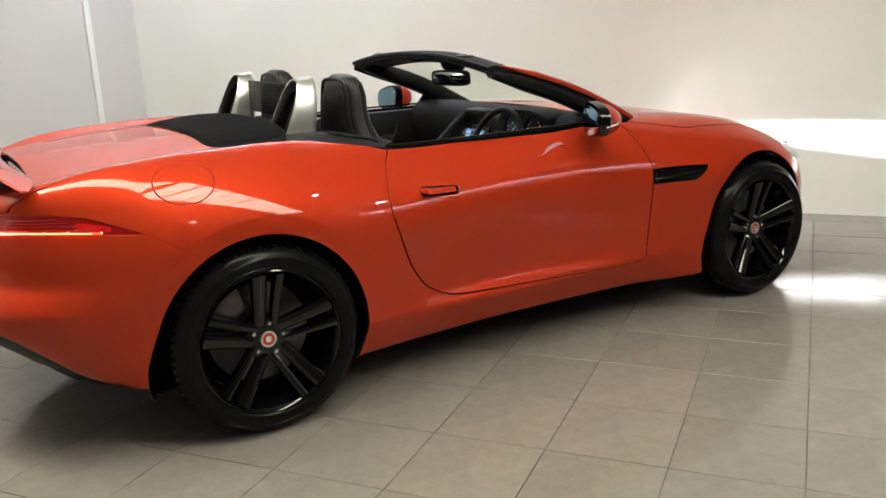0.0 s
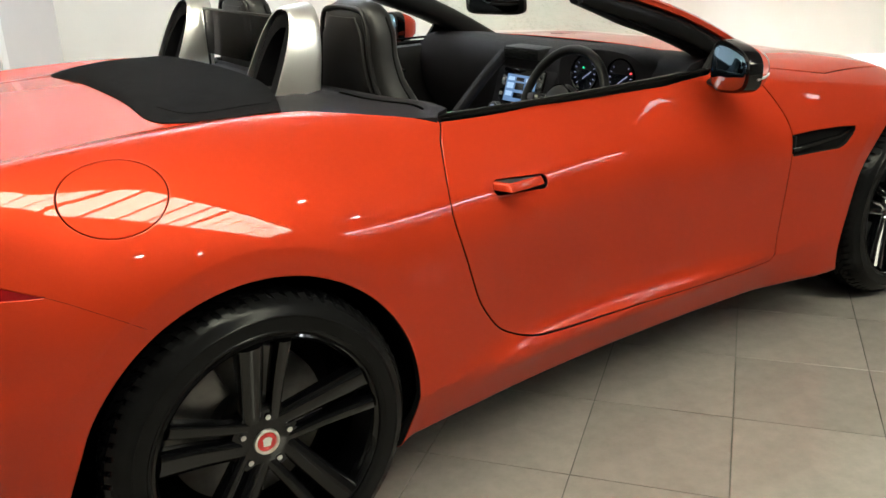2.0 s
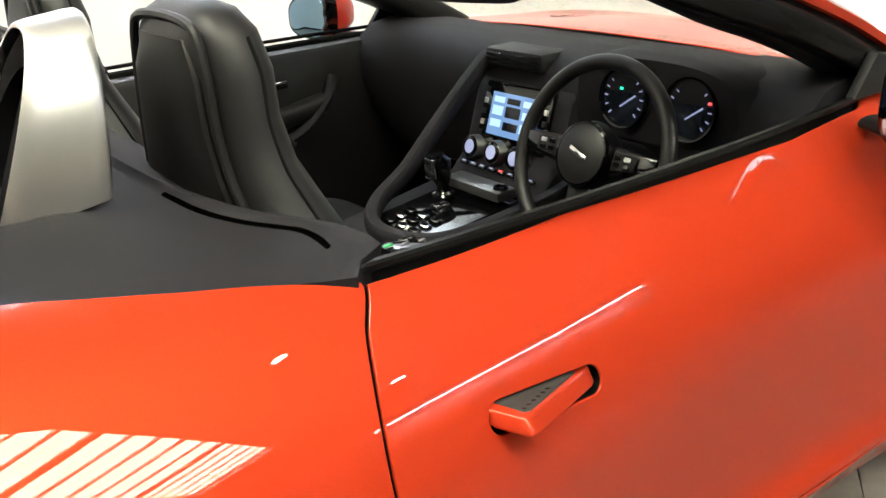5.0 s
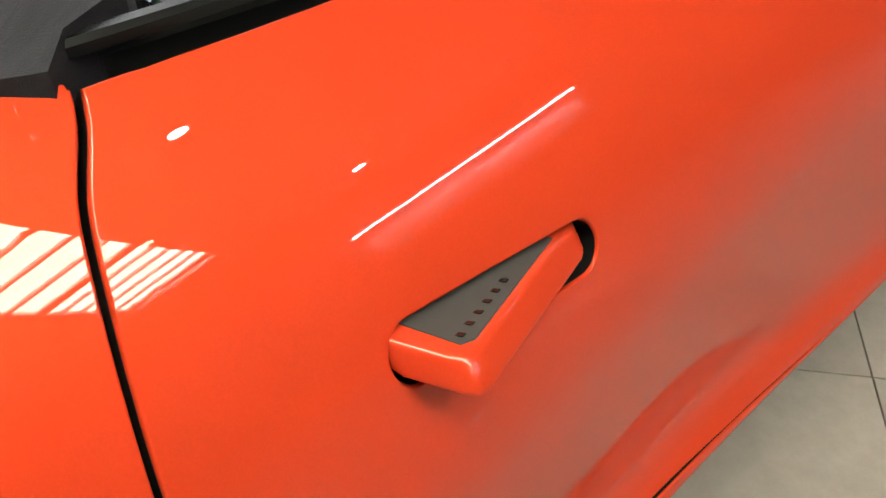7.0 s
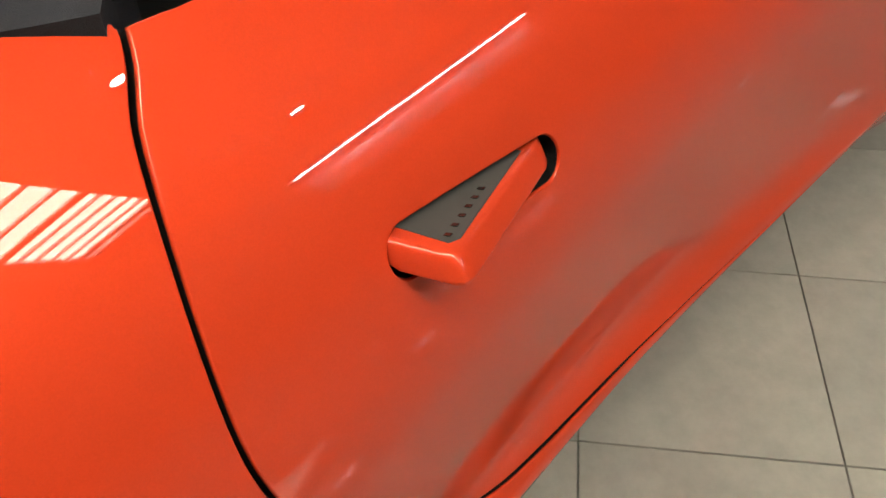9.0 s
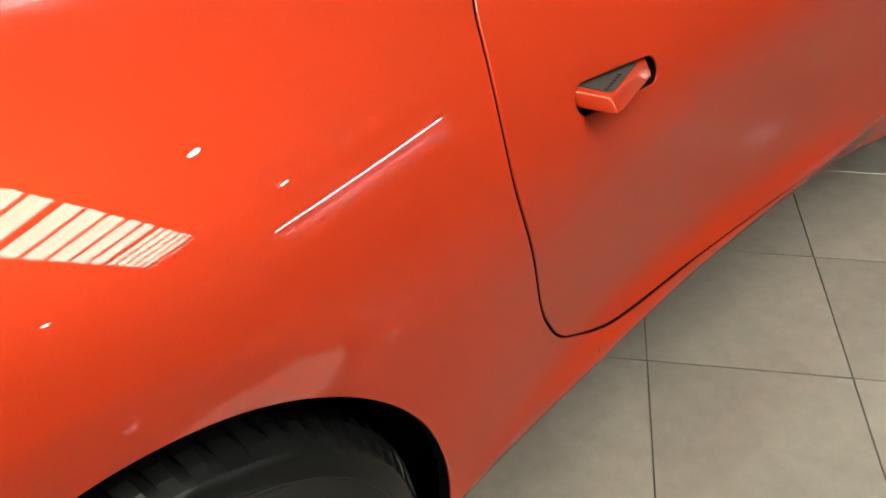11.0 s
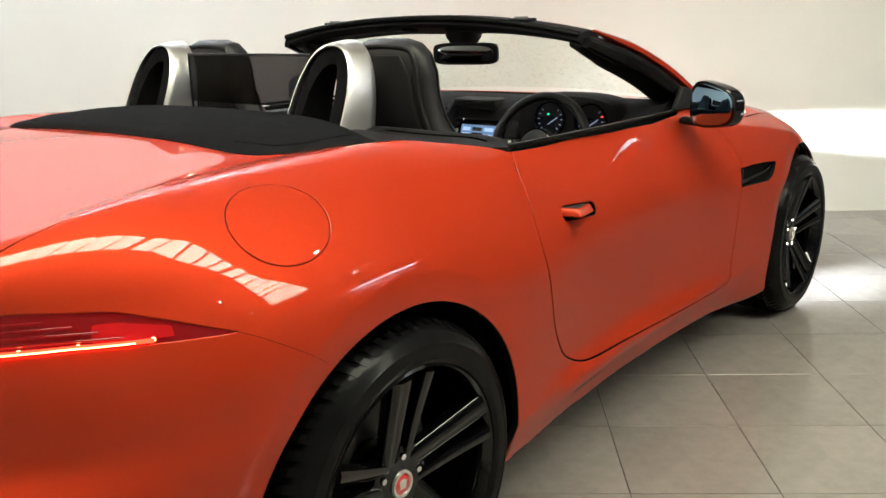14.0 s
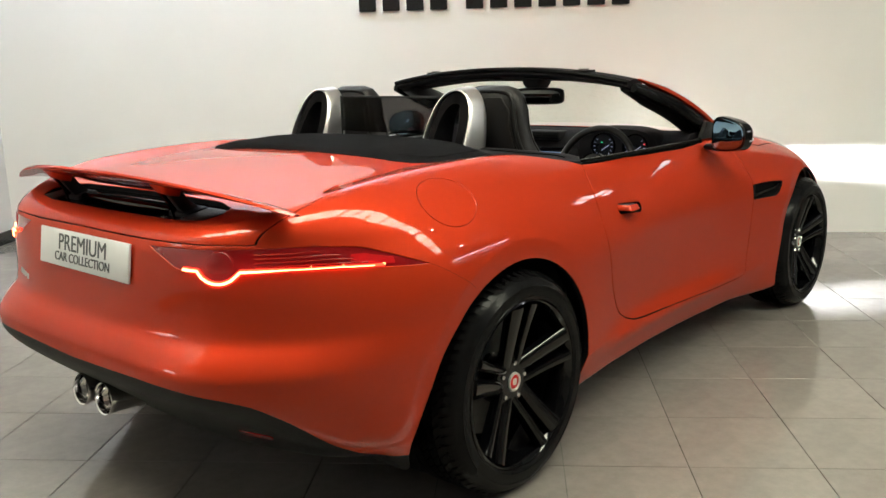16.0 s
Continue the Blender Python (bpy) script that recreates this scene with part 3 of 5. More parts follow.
part("bonnet", sheet.mesh("bonnet", {"bonnet"}, PAINT, BOTH), None, car)
door_r = part("door", sheet.mesh("door", {"door"}, PAINT, RIGHT), None, car, "closed orange door with flush handle swung out")
door_l = part("door", sheet.mesh("door_far", {"door"}, PAINT, LEFT), None, car)
part("fuel_flap", sheet.mesh("fuel_flap", {"flap"}, PAINT, RIGHT), None, car, "round orange fuel filler flap")
part("fuel_flap_blank", sheet.mesh("fuel_flap_blank", {"flap"}, PAINT, LEFT), None, car)
part("diffuser", sheet.mesh("diffuser", {"diffuser"}, BLACK_PLASTIC, BOTH), None, car, "black plastic rear diffuser")
for flank in (RIGHT, LEFT):
    part("rear_reflector", sheet.mesh("rear_reflector", {"reflector"}, RED_LENS, flank, offset=0.003), None, car, "red rear reflector")
# Dark copy of the skin behind the panels, so gaps show as shade.
part("inner_panel", sheet.mesh("inner_panel", {"body", "door", "flap", "lid", "bonnet", "diffuser", "vent", "lamp", "slot", "reflector"}, DARK_VOID, BOTH, rim=0, offset=-0.022), None, car)
lamp_r = part("tail_lamp", sheet.mesh("tail_lamp", {"lamp"}, DARK_LENS, RIGHT, offset=-0.004), None, car, "slim red tail lamp, lit")
lamp_l = part("tail_lamp", sheet.mesh("tail_lamp_far", {"lamp"}, DARK_LENS, LEFT, offset=-0.004), None, car, "slim red tail lamp, lit")


# ---------------------------------------------------------------- wheels
def make_wheel(width):
    w = new("wheel")
    h = width / 2
    r = TYRE_R
    part("tyre", lathe([(0.262, -h + 0.012), (0.262, -h + 0.002), (0.268, -h - 0.003), (0.272, -h - 0.0045), (0.274, -h - 0.0025), (0.282, -h - 0.0035), (0.300, -h - 0.002), (0.3015, -h - 0.0035), (0.304, -h - 0.0035), (0.306, -h - 0.001), (0.318, -h + 0.005), (0.327, -h + 0.012), (0.336, -h + 0.026),
                        (r - 0.004, -h + 0.055), (r - 0.004, h - 0.055), (0.336, h - 0.026), (0.324, h - 0.008), (0.280, h), (0.262, h - 0.012)], 96), RUBBER, w, "low-profile black tyre")
    tread_v, tread_f = [], []
    for k in range(64):
        for row in range(6):
            c = -h + 0.045 + (row + 0.5) * (width - 0.09) / 6
            half = (width - 0.09) / 12 - 0.003
            skew = 0.035 if row < 3 else -0.035
            base = 2 * math.pi * (k + 0.5 * (row % 2)) / 64
            o = len(tread_v)
            for rr in (r - 0.004, r + 0.0045):
                for du, dv in ((-1, -1), (1, -1), (1, 1), (-1, 1)):
                    ang = base + du * 0.041 + dv * skew
                    rad = rr - 0.010 * max(0.0, (abs(c + dv * half) - (h - 0.065)) / 0.02) ** 2
                    tread_v.append((rad * math.cos(ang), c + dv * half, rad * math.sin(ang)))
            tread_f += [(o + 4, o + 5, o + 6, o + 7)] + [(o + m, o + (m + 1) % 4, o + 4 + (m + 1) % 4, o + 4 + m) for m in range(4)]
    for side in (-1, 1):
        for k in range(72):
            base = 2 * math.pi * k / 72
            o = len(tread_v)
            for rad, c in ((r + 0.0035, h - 0.052), (r + 0.0005, h - 0.038), (r - 0.007, h - 0.024), (r - 0.0165, h - 0.011)):
                for da, lift in ((-0.030, -0.007), (-0.026, 0.0), (0.026, 0.0), (0.030, -0.007)):
                    ang = base + da + 0.9 * (h - 0.03 - c)
                    tread_v.append(((rad + lift) * math.cos(ang), side * (c + 0.4 * lift), (rad + lift) * math.sin(ang)))
            for i in range(3):
                for j in range(3):
                    a = o + 4 * i + j
                    tread_f.append((a, a + 1, a + 5, a + 4))
    me = bpy.data.meshes.new("tread")
    me.from_pydata(tread_v, [], tread_f)
    me.materials.append(RUBBER)
    tagged(part("tread", me, None, w), kind="stuff")
    part("rim", lathe([(0.254, -h + 0.018), (0.262, -h + 0.010), (0.262, -h + 0.004), (0.256, -h + 0.001), (0.250, -h + 0.006), (0.243, -h + 0.03), (0.238, -h + 0.07), (0.232, 0.0),
                       (0.24, h - 0.02), (0.262, h - 0.01)], 96), BLACK_GLOSS, w, "gloss black alloy rim")
    for k in range(5):
        a = 2 * math.pi * k / 5 + math.pi / 2 + 0.10
        spokes = []
        for side in (-1, 1):
            hub, tip = side * 0.22, side * 0.150
            p0 = Vector((0.055 * math.cos(a + hub * 2.2), -h + 0.062, 0.055 * math.sin(a + hub * 2.2)))
            p1 = Vector((0.15 * math.cos(a + side * 0.200), -h + 0.040, 0.15 * math.sin(a + side * 0.200)))
            p2 = Vector((0.25 * math.cos(a + tip), -h + 0.014, 0.25 * math.sin(a + tip)))
            wide = 0.030 if side < 0 else 0.052
            path = smooth_path([p0, p1, p2], 5)
            spokes.append(sweep(path, [(-0.5 * wide, -0.02), (0.5 * wide, -0.02), (0.5 * wide, 0.003), (0.40 * wide, 0.0105), (0.16 * wide, 0.0145), (-0.16 * wide, 0.0145), (-0.40 * wide, 0.0105), (-0.5 * wide, 0.003)], up=(0, -1, 0), scales=[0.85 + 0.30 * i / (len(path) - 1) for i in range(len(path))]))
        part("spoke", join(*spokes), BLACK_GLOSS, w)
    part("hub", lathe([(0.0, -h + 0.05), (0.045, -h + 0.048), (0.078, -h + 0.055), (0.085, -h + 0.075), (0.08, -h + 0.12)], 40), BLACK_GLOSS, w)
    part("cap_ring", lathe([(0.0225, -h + 0.046), (0.0235, -h + 0.0425), (0.029, -h + 0.0425), (0.030, -h + 0.048)], 32), SILVER, w)
    part("hub_cap", lathe([(0.0, -h + 0.0435), (0.018, -h + 0.044), (0.0228, -h + 0.046), (0.0228, -h + 0.05)], 32), RED, w, "round red and silver badge")
    part("emblem", prism([(-0.008, -0.010), (0.008, -0.010), (0.011, 0.007), (0.004, 0.011), (-0.004, 0.011), (-0.011, 0.007)], 0.0015,
                         pose(0, -h + 0.0445, 0, 90), 0.0004, 1), SILVER, w)
    for k in range(5):
        a = 2 * math.pi * k / 5 + 0.3
        part("wheel_nut", shift(lathe([(0.0, -h + 0.046), (0.007, -h + 0.047), (0.0095, -h + 0.052), (0.0115, -h + 0.075)], 6), (0.057 * math.cos(a), 0, 0.057 * math.sin(a))), CHROME, w)
    part("brake_disc", lathe([(0.07, 0.0), (0.185, 0.0), (0.185, 0.03), (0.07, 0.03)], 48, closed=True), STEEL, w)
    # Dark disc stands in for the shade inside the barrel.
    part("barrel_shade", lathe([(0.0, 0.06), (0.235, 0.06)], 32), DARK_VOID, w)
    return w


def shift(bm, v):
    bm.transform(Matrix.Translation(v))
    return bm


def caliper(w, h, ang):
    bm = prism([(0.125 * math.cos(a), 0.125 * math.sin(a)) for a in np.linspace(-0.5, 0.5, 7)] + [(0.212 * math.cos(a), 0.212 * math.sin(a)) for a in np.linspace(0.5, -0.5, 7)],
               0.09, None, 0.006)
    bm.transform(pose(0, 0.035, 0, 90) @ pose(0, 0, 0, 0, 0, ang))
    return part("brake_caliper", bm, STEEL, w)


rear_wheel = make_wheel(0.295)
caliper(rear_wheel, 0, 150)
front_wheel = make_wheel(0.262)
caliper(front_wheel, 0, 160)
for w, x, y in ((rear_wheel, REAR_AXLE, -0.812), (front_wheel, FRONT_AXLE, -0.800)):
    w.parent = car
    w["label"] = "black five-twin-spoke alloy wheel with red centre cap"
    grow = Matrix.Diagonal((1.025, 1, 1.025, 1)) if x == REAR_AXLE else Matrix.Identity(4)
    lift = 0.0085 if x == REAR_AXLE else 0.0
    w.matrix_basis = pose(x, y, HUB_Z + lift, 0, 9, 0) @ grow
    far = copy_thing(w, pose(x, -y, HUB_Z + lift, 0, 12, 180) @ grow)
for xc, inner, outer in ((REAR_AXLE, 0.55, 0.86), (FRONT_AXLE, 0.56, 0.80)):
    for s in (-1, 1):
        bm = bmesh.new()
        a = [(0.42 * math.cos(t), 0.36 + 0.42 * math.sin(t)) for t in np.linspace(-0.45, math.pi + 0.45, 40)]
        o = [bm.verts.new((xc + p, s * outer, q)) for p, q in a]
        i = [bm.verts.new((xc + p, s * inner, q)) for p, q in a]
        for k in range(len(a) - 1):
            bm.faces.new((o[k], o[k + 1], i[k + 1], i[k]))
        bm.faces.new(i)
        part("wheel_arch_liner", bm, DARK_VOID, car)
part("underbody", box(1.31, 0, 0.20, 3.4, 1.52, 0.05, 0.02), DARK_VOID, car)


# ---------------------------------------------------------------- soft top cover, deck and roll hoops
GROOVE = Curve([(-0.1, 0.492), (0.30, 0.497), (0.457, 0.504), (0.52, 0.511), (0.566, 0.524), (0.617, 0.552), (0.651, 0.588), (0.681, 0.593), (0.713, 0.592), (0.75, 0.588), (0.9, 0.58)], 0.012)
DECK_FRONT = Curve([(-0.1, 0.506), (0.30, 0.510), (0.40, 0.514), (0.46, 0.519), (0.52, 0.533), (0.569, 0.548), (0.616, 0.578), (0.666, 0.611), (0.683, 0.626), (0.712, 0.634), (0.744, 0.648), (0.752, 0.646), (0.766, 0.588), (0.80, 0.575)], 0.010)


def deck_height(x, y):
    """Height of the deck behind the seats, with a raised lip before its front edge."""
    a = abs(y)
    edge = min(max((0.72 + 0.20 * max(x, 0) - a) / 0.36, 0), 1)
    s = edge * edge * (3 - 2 * edge)
    flat = min(max((x - 0.34) / 0.14, 0), 1)
    drop = 0.030 * min(max((x - 0.22) / 0.36, 0), 1) * min(max((a - 0.45) / 0.33, 0), 1) ** 1.4
    lip = min(max((x - float(GROOVE(a))) / 0.007, 0), 1)
    front = max(x - float(GROOVE(a)) - 0.012, 0)
    return 1.006 - drop + 0.024 * s * (1 - flat * flat * (3 - 2 * flat)) + 0.009 * lip * lip * (3 - 2 * lip) * min(max((0.80 - a) / 0.06, 0), 1) - 3.0 * front * front


def plan_patch(inside, x0, x1, y0, y1, step, height, mat_depth=0.02):
    """A sheet over a stretch of the plan, its border drawn down."""
    bm = bmesh.new()
    nx, ny = int((x1 - x0) / step), int((y1 - y0) / step)
    grid = {}
    for i in range(nx + 1):
        for j in range(ny + 1):
            x, y = x0 + (x1 - x0) * i / nx, y0 + (y1 - y0) * j / ny
            px, py = inside(x, y)
            grid[i, j] = bm.verts.new((px, py, height(px, py)))
    for i in range(nx):
        for j in range(ny):
            bm.faces.new((grid[i, j], grid[i + 1, j], grid[i + 1, j + 1], grid[i, j + 1]))
    edges = [e for e in bm.edges if e.is_boundary]
    r = bmesh.ops.extrude_edge_only(bm, edges=edges)
    bmesh.ops.translate(bm, vec=(0, 0, -mat_depth), verts=[v for v in r["geom"] if isinstance(v, bmesh.types.BMVert)])
    bmesh.ops.recalc_face_normals(bm, faces=bm.faces[:])
    return bm


def body_top(x, y):
    """Height of the painted skin at a place in plan."""
    lo, hi = 0.80, 1.10
    for _ in range(22):
        mid = (lo + hi) / 2
        if skin(np.array([[x, y, mid]]))[0] < 0:
            lo = mid
        else:
            hi = mid
    return lo


COVER_SIDE = Curve([(-0.1, 0.50), (-0.015, 0.555), (0.02, 0.607), (0.06, 0.626), (0.12, 0.648), (0.17, 0.668), (0.21, 0.676), (0.25, 0.660), (0.4, 0.64)], 0.012)
COVER_REAR = Curve([(-0.2, -0.012), (0.2, -0.014), (0.3, -0.018), (0.4, -0.028), (0.48, -0.034), (0.53, -0.028), (0.57, -0.012), (0.66, 0.01)], 0.02)
COVER_FRONT = Curve([(-0.1, 0.315), (0.2, 0.312), (0.4, 0.300), (0.52, 0.280), (0.60, 0.255), (0.68, 0.215)], 0.04)


def cover_map(s, t):
    """s from the rear edge to the front edge, t across from -1 to 1."""
    a = abs(t)
    y = 0.56 * a
    x = 0.1
    for _ in range(12):
        x = float(COVER_REAR(y)) + (float(COVER_FRONT(y)) - float(COVER_REAR(y))) * s
        y = 0.5 * y + 0.5 * a * float(COVER_SIDE(x))
    return x, math.copysign(y, t)


def deck_map(s, t):
    a = abs(t) / 0.79
    rear = 0.296 - 0.06 * a ** 3
    rear = rear if a < 0.78 else rear - 0.25 * (a - 0.78)
    y = t * (0.875 + 0.125 * s)
    return rear + (float(DECK_FRONT(abs(y))) - rear) * s, y


def soft(t):
    t = min(max(t, 0.0), 1.0)
    return math.sqrt(t * (2 - t))


def cover_height(x, y):
    """The cover swells up from its rear and side edges and meets the deck in front."""
    a = abs(y)
    behind, aside = x - float(COVER_REAR(a)), float(COVER_SIDE(x)) - a
    return body_top(x, y) + 0.002 + 0.034 * soft(behind / 0.26) * math.sin(math.pi / 2 * min(max(aside / 0.34, 0), 1)) ** 0.8


cover = part("soft_top_cover", plan_patch(cover_map, 0, 1, -1, 1, 0.04, cover_height, 0.02), FABRIC, car, "folded black fabric soft top cover")
for s in (-1, 1):
    part("seam", sweep(smooth_path([(x, s * y, cover_height(x, y) + 0.0005) for x, y in ((0.01, 0.44), (0.035, 0.53), (0.075, 0.567), (0.13, 0.582), (0.19, 0.590), (0.235, 0.592))], 6), oval(0.0020, 0.0018, 8)), FABRIC, cover)
deck = part("rear_deck", plan_patch(deck_map, 0, 1, -0.79, 0.79, 0.022, deck_height, 0.06), TRIM, car, "grained charcoal trim deck behind the seats")
for s in (-1, 1):
    groove = [(float(GROOVE(y)) - 0.001, s * y, deck_height(float(GROOVE(y)) - 0.003, y)) for y in (0.445, 0.48, 0.52, 0.56, 0.60, 0.63, 0.652, 0.68, 0.715)]
    # Black rod in place of the shade down in the groove.
    part("deck_groove_shade", sweep(smooth_path(groove, 5), oval(0.005, 0.0035, 8)), SHADOW_GAP, deck)
    part("shut_panel", blob([((x, s * y, z), (1, 0, 0), (0, 0, 1), a, b, 3) for x, y, z, a, b in ((0.600, 0.70, 0.962, 0.020, 0.014), (0.612, 0.73, 0.958, 0.030, 0.016), (0.622, 0.76, 0.952, 0.026, 0.012))], 14), TRIM, deck)


def roll_hoop(yc):
    ob = new("roll_hoop")
    ob.parent = car
    ob["label"] = "satin silver roll hoop with black inner face"
    path, scales = [], []
    half = 0.102
    for k in range(41):
        t = k / 40
        a = math.pi * t
        z = 1.02 + 0.217 * math.sin(a) ** 0.72
        y = -half * math.copysign(abs(math.cos(a)) ** 0.85, math.cos(a))
        lean = 0.362 + 0.066 * (z - 1.02) / 0.225
        path.append((lean, yc + y, z))
        scales.append(1.0)
    def ring(inner, w0, w1, depth):
        bm = bmesh.new()
        rows = []
        n = len(path)
        for k, (x, y, z) in enumerate(path):
            f = (z - 1.02) / 0.222
            w = w1 + (w0 - w1) * max(1 - f, 0) ** 1.1
            p, q = Vector(path[max(k - 1, 0)]), Vector(path[min(k + 1, n - 1)])
            d = (q - p).normalized()
            out = Vector((0, -d.z, d.y)).normalized()
            if (Vector((0, y - yc, z - 1.06))).dot(out) < 0:
                out = -out
            c = Vector((x, y, z)) - out * inner
            sec = [(-w, 0.0), (-w * 0.92, depth * 0.7), (-w * 0.6, depth), (w * 0.6, depth), (w * 0.92, depth * 0.7), (w, 0.0), (w, -0.003), (-w, -0.003)]
            rows.append([bm.verts.new(c + Vector((1, 0, 0.12)) * a + out * b) for a, b in sec])
        for r, s in zip(rows, rows[1:]):
            for j in range(8):
                bm.faces.new((r[j], r[(j + 1) % 8], s[(j + 1) % 8], s[j]))
        bm.faces.new(rows[0])
        bm.faces.new(rows[-1][::-1])
        bmesh.ops.recalc_face_normals(bm, faces=bm.faces[:])
        return bm
    part("silver_band", ring(0.0, 0.068, 0.036, 0.004), SILVER, ob)
    part("black_lining", ring(0.046, 0.062, 0.034, 0.041), FABRIC, ob)
    return ob


roll_hoop(-0.375)
roll_hoop(0.375)
deflector = part("wind_deflector", box(0.415, 0, 1.135, 0.004, 0.53, 0.14, 0.0015, 1), DARK_MESH, car, "smoked mesh wind deflector between the hoops")
part("deflector_frame", sweep([(0.415, -0.268, 1.015), (0.415, -0.268, 1.205), (0.415, 0.268, 1.205), (0.415, 0.268, 1.015)], oval(0.004, 0.004, 8, 4), up=(1, 0, 0), closed=True), BLACK_PLASTIC, deflector)


# ---------------------------------------------------------------- seats
def seat(yc):
    ob = new("seat")
    ob.parent = car
    ob["label"] = "black leather sports seat with integrated headrest"
    X, Y = (1, 0, 0.12), (0, 1, 0)
    rows = [(0.84, 0.50, 0.06, 0.22), (0.80, 0.56, 0.075, 0.235), (0.735, 0.70, 0.085, 0.245), (0.675, 0.84, 0.085, 0.240), (0.642, 0.92, 0.078, 0.220), (0.625, 0.98, 0.068, 0.190),
            (0.612, 1.03, 0.060, 0.166), (0.606, 1.09, 0.056, 0.150), (0.608, 1.15, 0.056, 0.142), (0.604, 1.198, 0.050, 0.128), (0.600, 1.226, 0.036, 0.106), (0.598, 1.240, 0.016, 0.07)]
    part("backrest", blob([((x, yc, z), X, Y, a, b, 3.4) for x, z, a, b in rows], 36), LEATHER, ob)
    for s in (-1, 1):
        b = [(0.90, 0.50, 0.03, 0.025), (0.865, 0.60, 0.055, 0.035), (0.80, 0.72, 0.060, 0.038), (0.755, 0.800, 0.050, 0.034), (0.728, 0.845, 0.034, 0.026), (0.712, 0.868, 0.018, 0.014), (0.706, 0.876, 0.003, 0.002)]
        part("bolster", blob([((x, yc + s * (0.205 - 0.10 * max(z - 0.88, 0)), z), X, Y, a, w, 2.6) for x, z, a, w in b], 20), LEATHER, ob)
        part("side_seam", sweep(smooth_path([(x + a * 0.30, yc + s * w, z) for x, z, a, w in rows[3:10]], 5), oval(0.0025, 0.0025, 6)), DARK_VOID, ob)
    rim = [(x - a * 0.86, w - 0.016, z) for x, z, a, w in rows[2:10]]
    loop = [(x, yc - w, z) for x, w, z in rim] + [(0.562, yc - 0.085, 1.217), (0.563, yc, 1.223), (0.562, yc + 0.085, 1.217)] + [(x, yc + w, z) for x, w, z in rim[::-1]]
    part("piping", sweep(smooth_path(loop, 5), oval(0.0075, 0.0065, 8), up=(1, 0, 0.2)), LEATHER, ob)
    part("headrest_seam", sweep(smooth_path([(0.655, yc - 0.150, 1.055), (0.668, yc - 0.08, 1.058), (0.670, yc, 1.058), (0.668, yc + 0.08, 1.058), (0.655, yc + 0.150, 1.055)], 5), oval(0.003, 0.003, 8)), DARK_VOID, ob)
    part("back_panel", blob([((x - a + 0.004, yc, z), X, Y, 0.010 - 0.006 * (z > 1.18), w - 0.035 - 0.02 * (z > 1.18), 4) for x, z, a, w in rows[2:10]], 20), LEATHER, ob)
    part("cushion", blob([((1.06, yc, z), (1, 0, 0.1), Y, a, b, 4) for z, a, b in ((0.40, 0.22, 0.21), (0.44, 0.26, 0.235), (0.50, 0.265, 0.24), (0.535, 0.24, 0.21), (0.545, 0.2, 0.17))], 28), LEATHER, ob)
    return ob


seat(-0.385)
seat(0.385)

TAG_GREEN = material("green_plastic_tag", (0.03, 0.35, 0.10), rough=0.4, vary=0.05)
# ---------------------------------------------------------------- dashboard and cabin
dash = part("dashboard", sweep([(0, -0.73, 0), (0, -0.45, 0), (0, 0, 0), (0, 0.45, 0), (0, 0.73, 0)],
                               [(1.90, 0.945), (1.80, 0.985), (1.66, 0.998), (1.585, 0.985), (1.545, 0.955), (1.525, 0.90), (1.53, 0.82), (1.56, 0.74), (1.66, 0.60), (1.90, 0.60)], up=(0, 0, 1)), TRIM, car,
            "black grained dashboard with round vents and screen")
part("cabin_floor", box(1.15, 0, 0.27, 1.5, 1.44, 0.04, 0.01), DARK_VOID, car)
part("rear_bulkhead", box(0.515, 0, 0.62, 0.03, 1.44, 0.70, 0.01), DARK_VOID, car)
for s in (-1, 1):
    card = part("door_card", box(1.20, s * 0.735, 0.66, 1.20, 0.05, 0.58, 0.02), LEATHER, car, "black leather door lining with armrest")
    part("armrest", blob([((x, s * 0.695, 0.70 + 0.03 * k), (0, 1, 0), (0, 0, 1), 0.028, 0.03, 3) for k, x in enumerate((0.85, 1.0, 1.2, 1.38))], 14), LEATHER, card)
    part("door_pull", sweep(smooth_path([(1.10, s * 0.69, 0.68), (1.28, s * 0.675, 0.72), (1.38, s * 0.68, 0.80), (1.42, s * 0.70, 0.86)], 6), oval(0.016, 0.014, 10)), TRIM, card)
    part("switch_pack", box(0.684, s * 0.722, 0.956, 0.050, 0.036, 0.016, 0.005, 2, m=None), BLACK_GLOSS, card)
    for k, (dx, dy) in enumerate(((-0.018, -0.008), (0.0, 0.006), (0.016, -0.004), (0.020, 0.012))):
        part("switch_cap", box(0.686 + dx, s * (0.720 + dy), 0.964, 0.010, 0.005, 0.004, 0.001, 1, m=None), STEEL if k % 2 else BLACK_GLOSS, card)
    part("tag", box(0.664, s * 0.722, 0.967, 0.014, 0.006, 0.003, 0.001, 1), TAG_GREEN, card)
    part("door_release", box(1.22, s * 0.706, 0.86, 0.11, 0.012, 0.024, 0.004), CHROME, card)
    strip = [(x, s * (0.786 - 0.02 * ((x - 1.1) / 0.5) ** 2), 0.978 - 0.002 * x) for x in np.linspace(0.588, 1.74, 12)]
    part("waist_seal", sweep(strip, [(-0.006, -0.008), (0.005, -0.008), (0.006, -0.002), (0.003, 0.001), (-0.005, 0.001)]), RUBBER, door_r if s < 0 else door_l, "black rubber window seal")
    part("inner_rail", sweep([(x, y - s * 0.017, z - 0.017) for x, y, z in strip], [(-0.009, -0.030), (0.010, -0.030), (0.010, 0.000), (0.004, 0.006), (-0.006, 0.004)]), DARK_VOID, door_r if s < 0 else door_l)

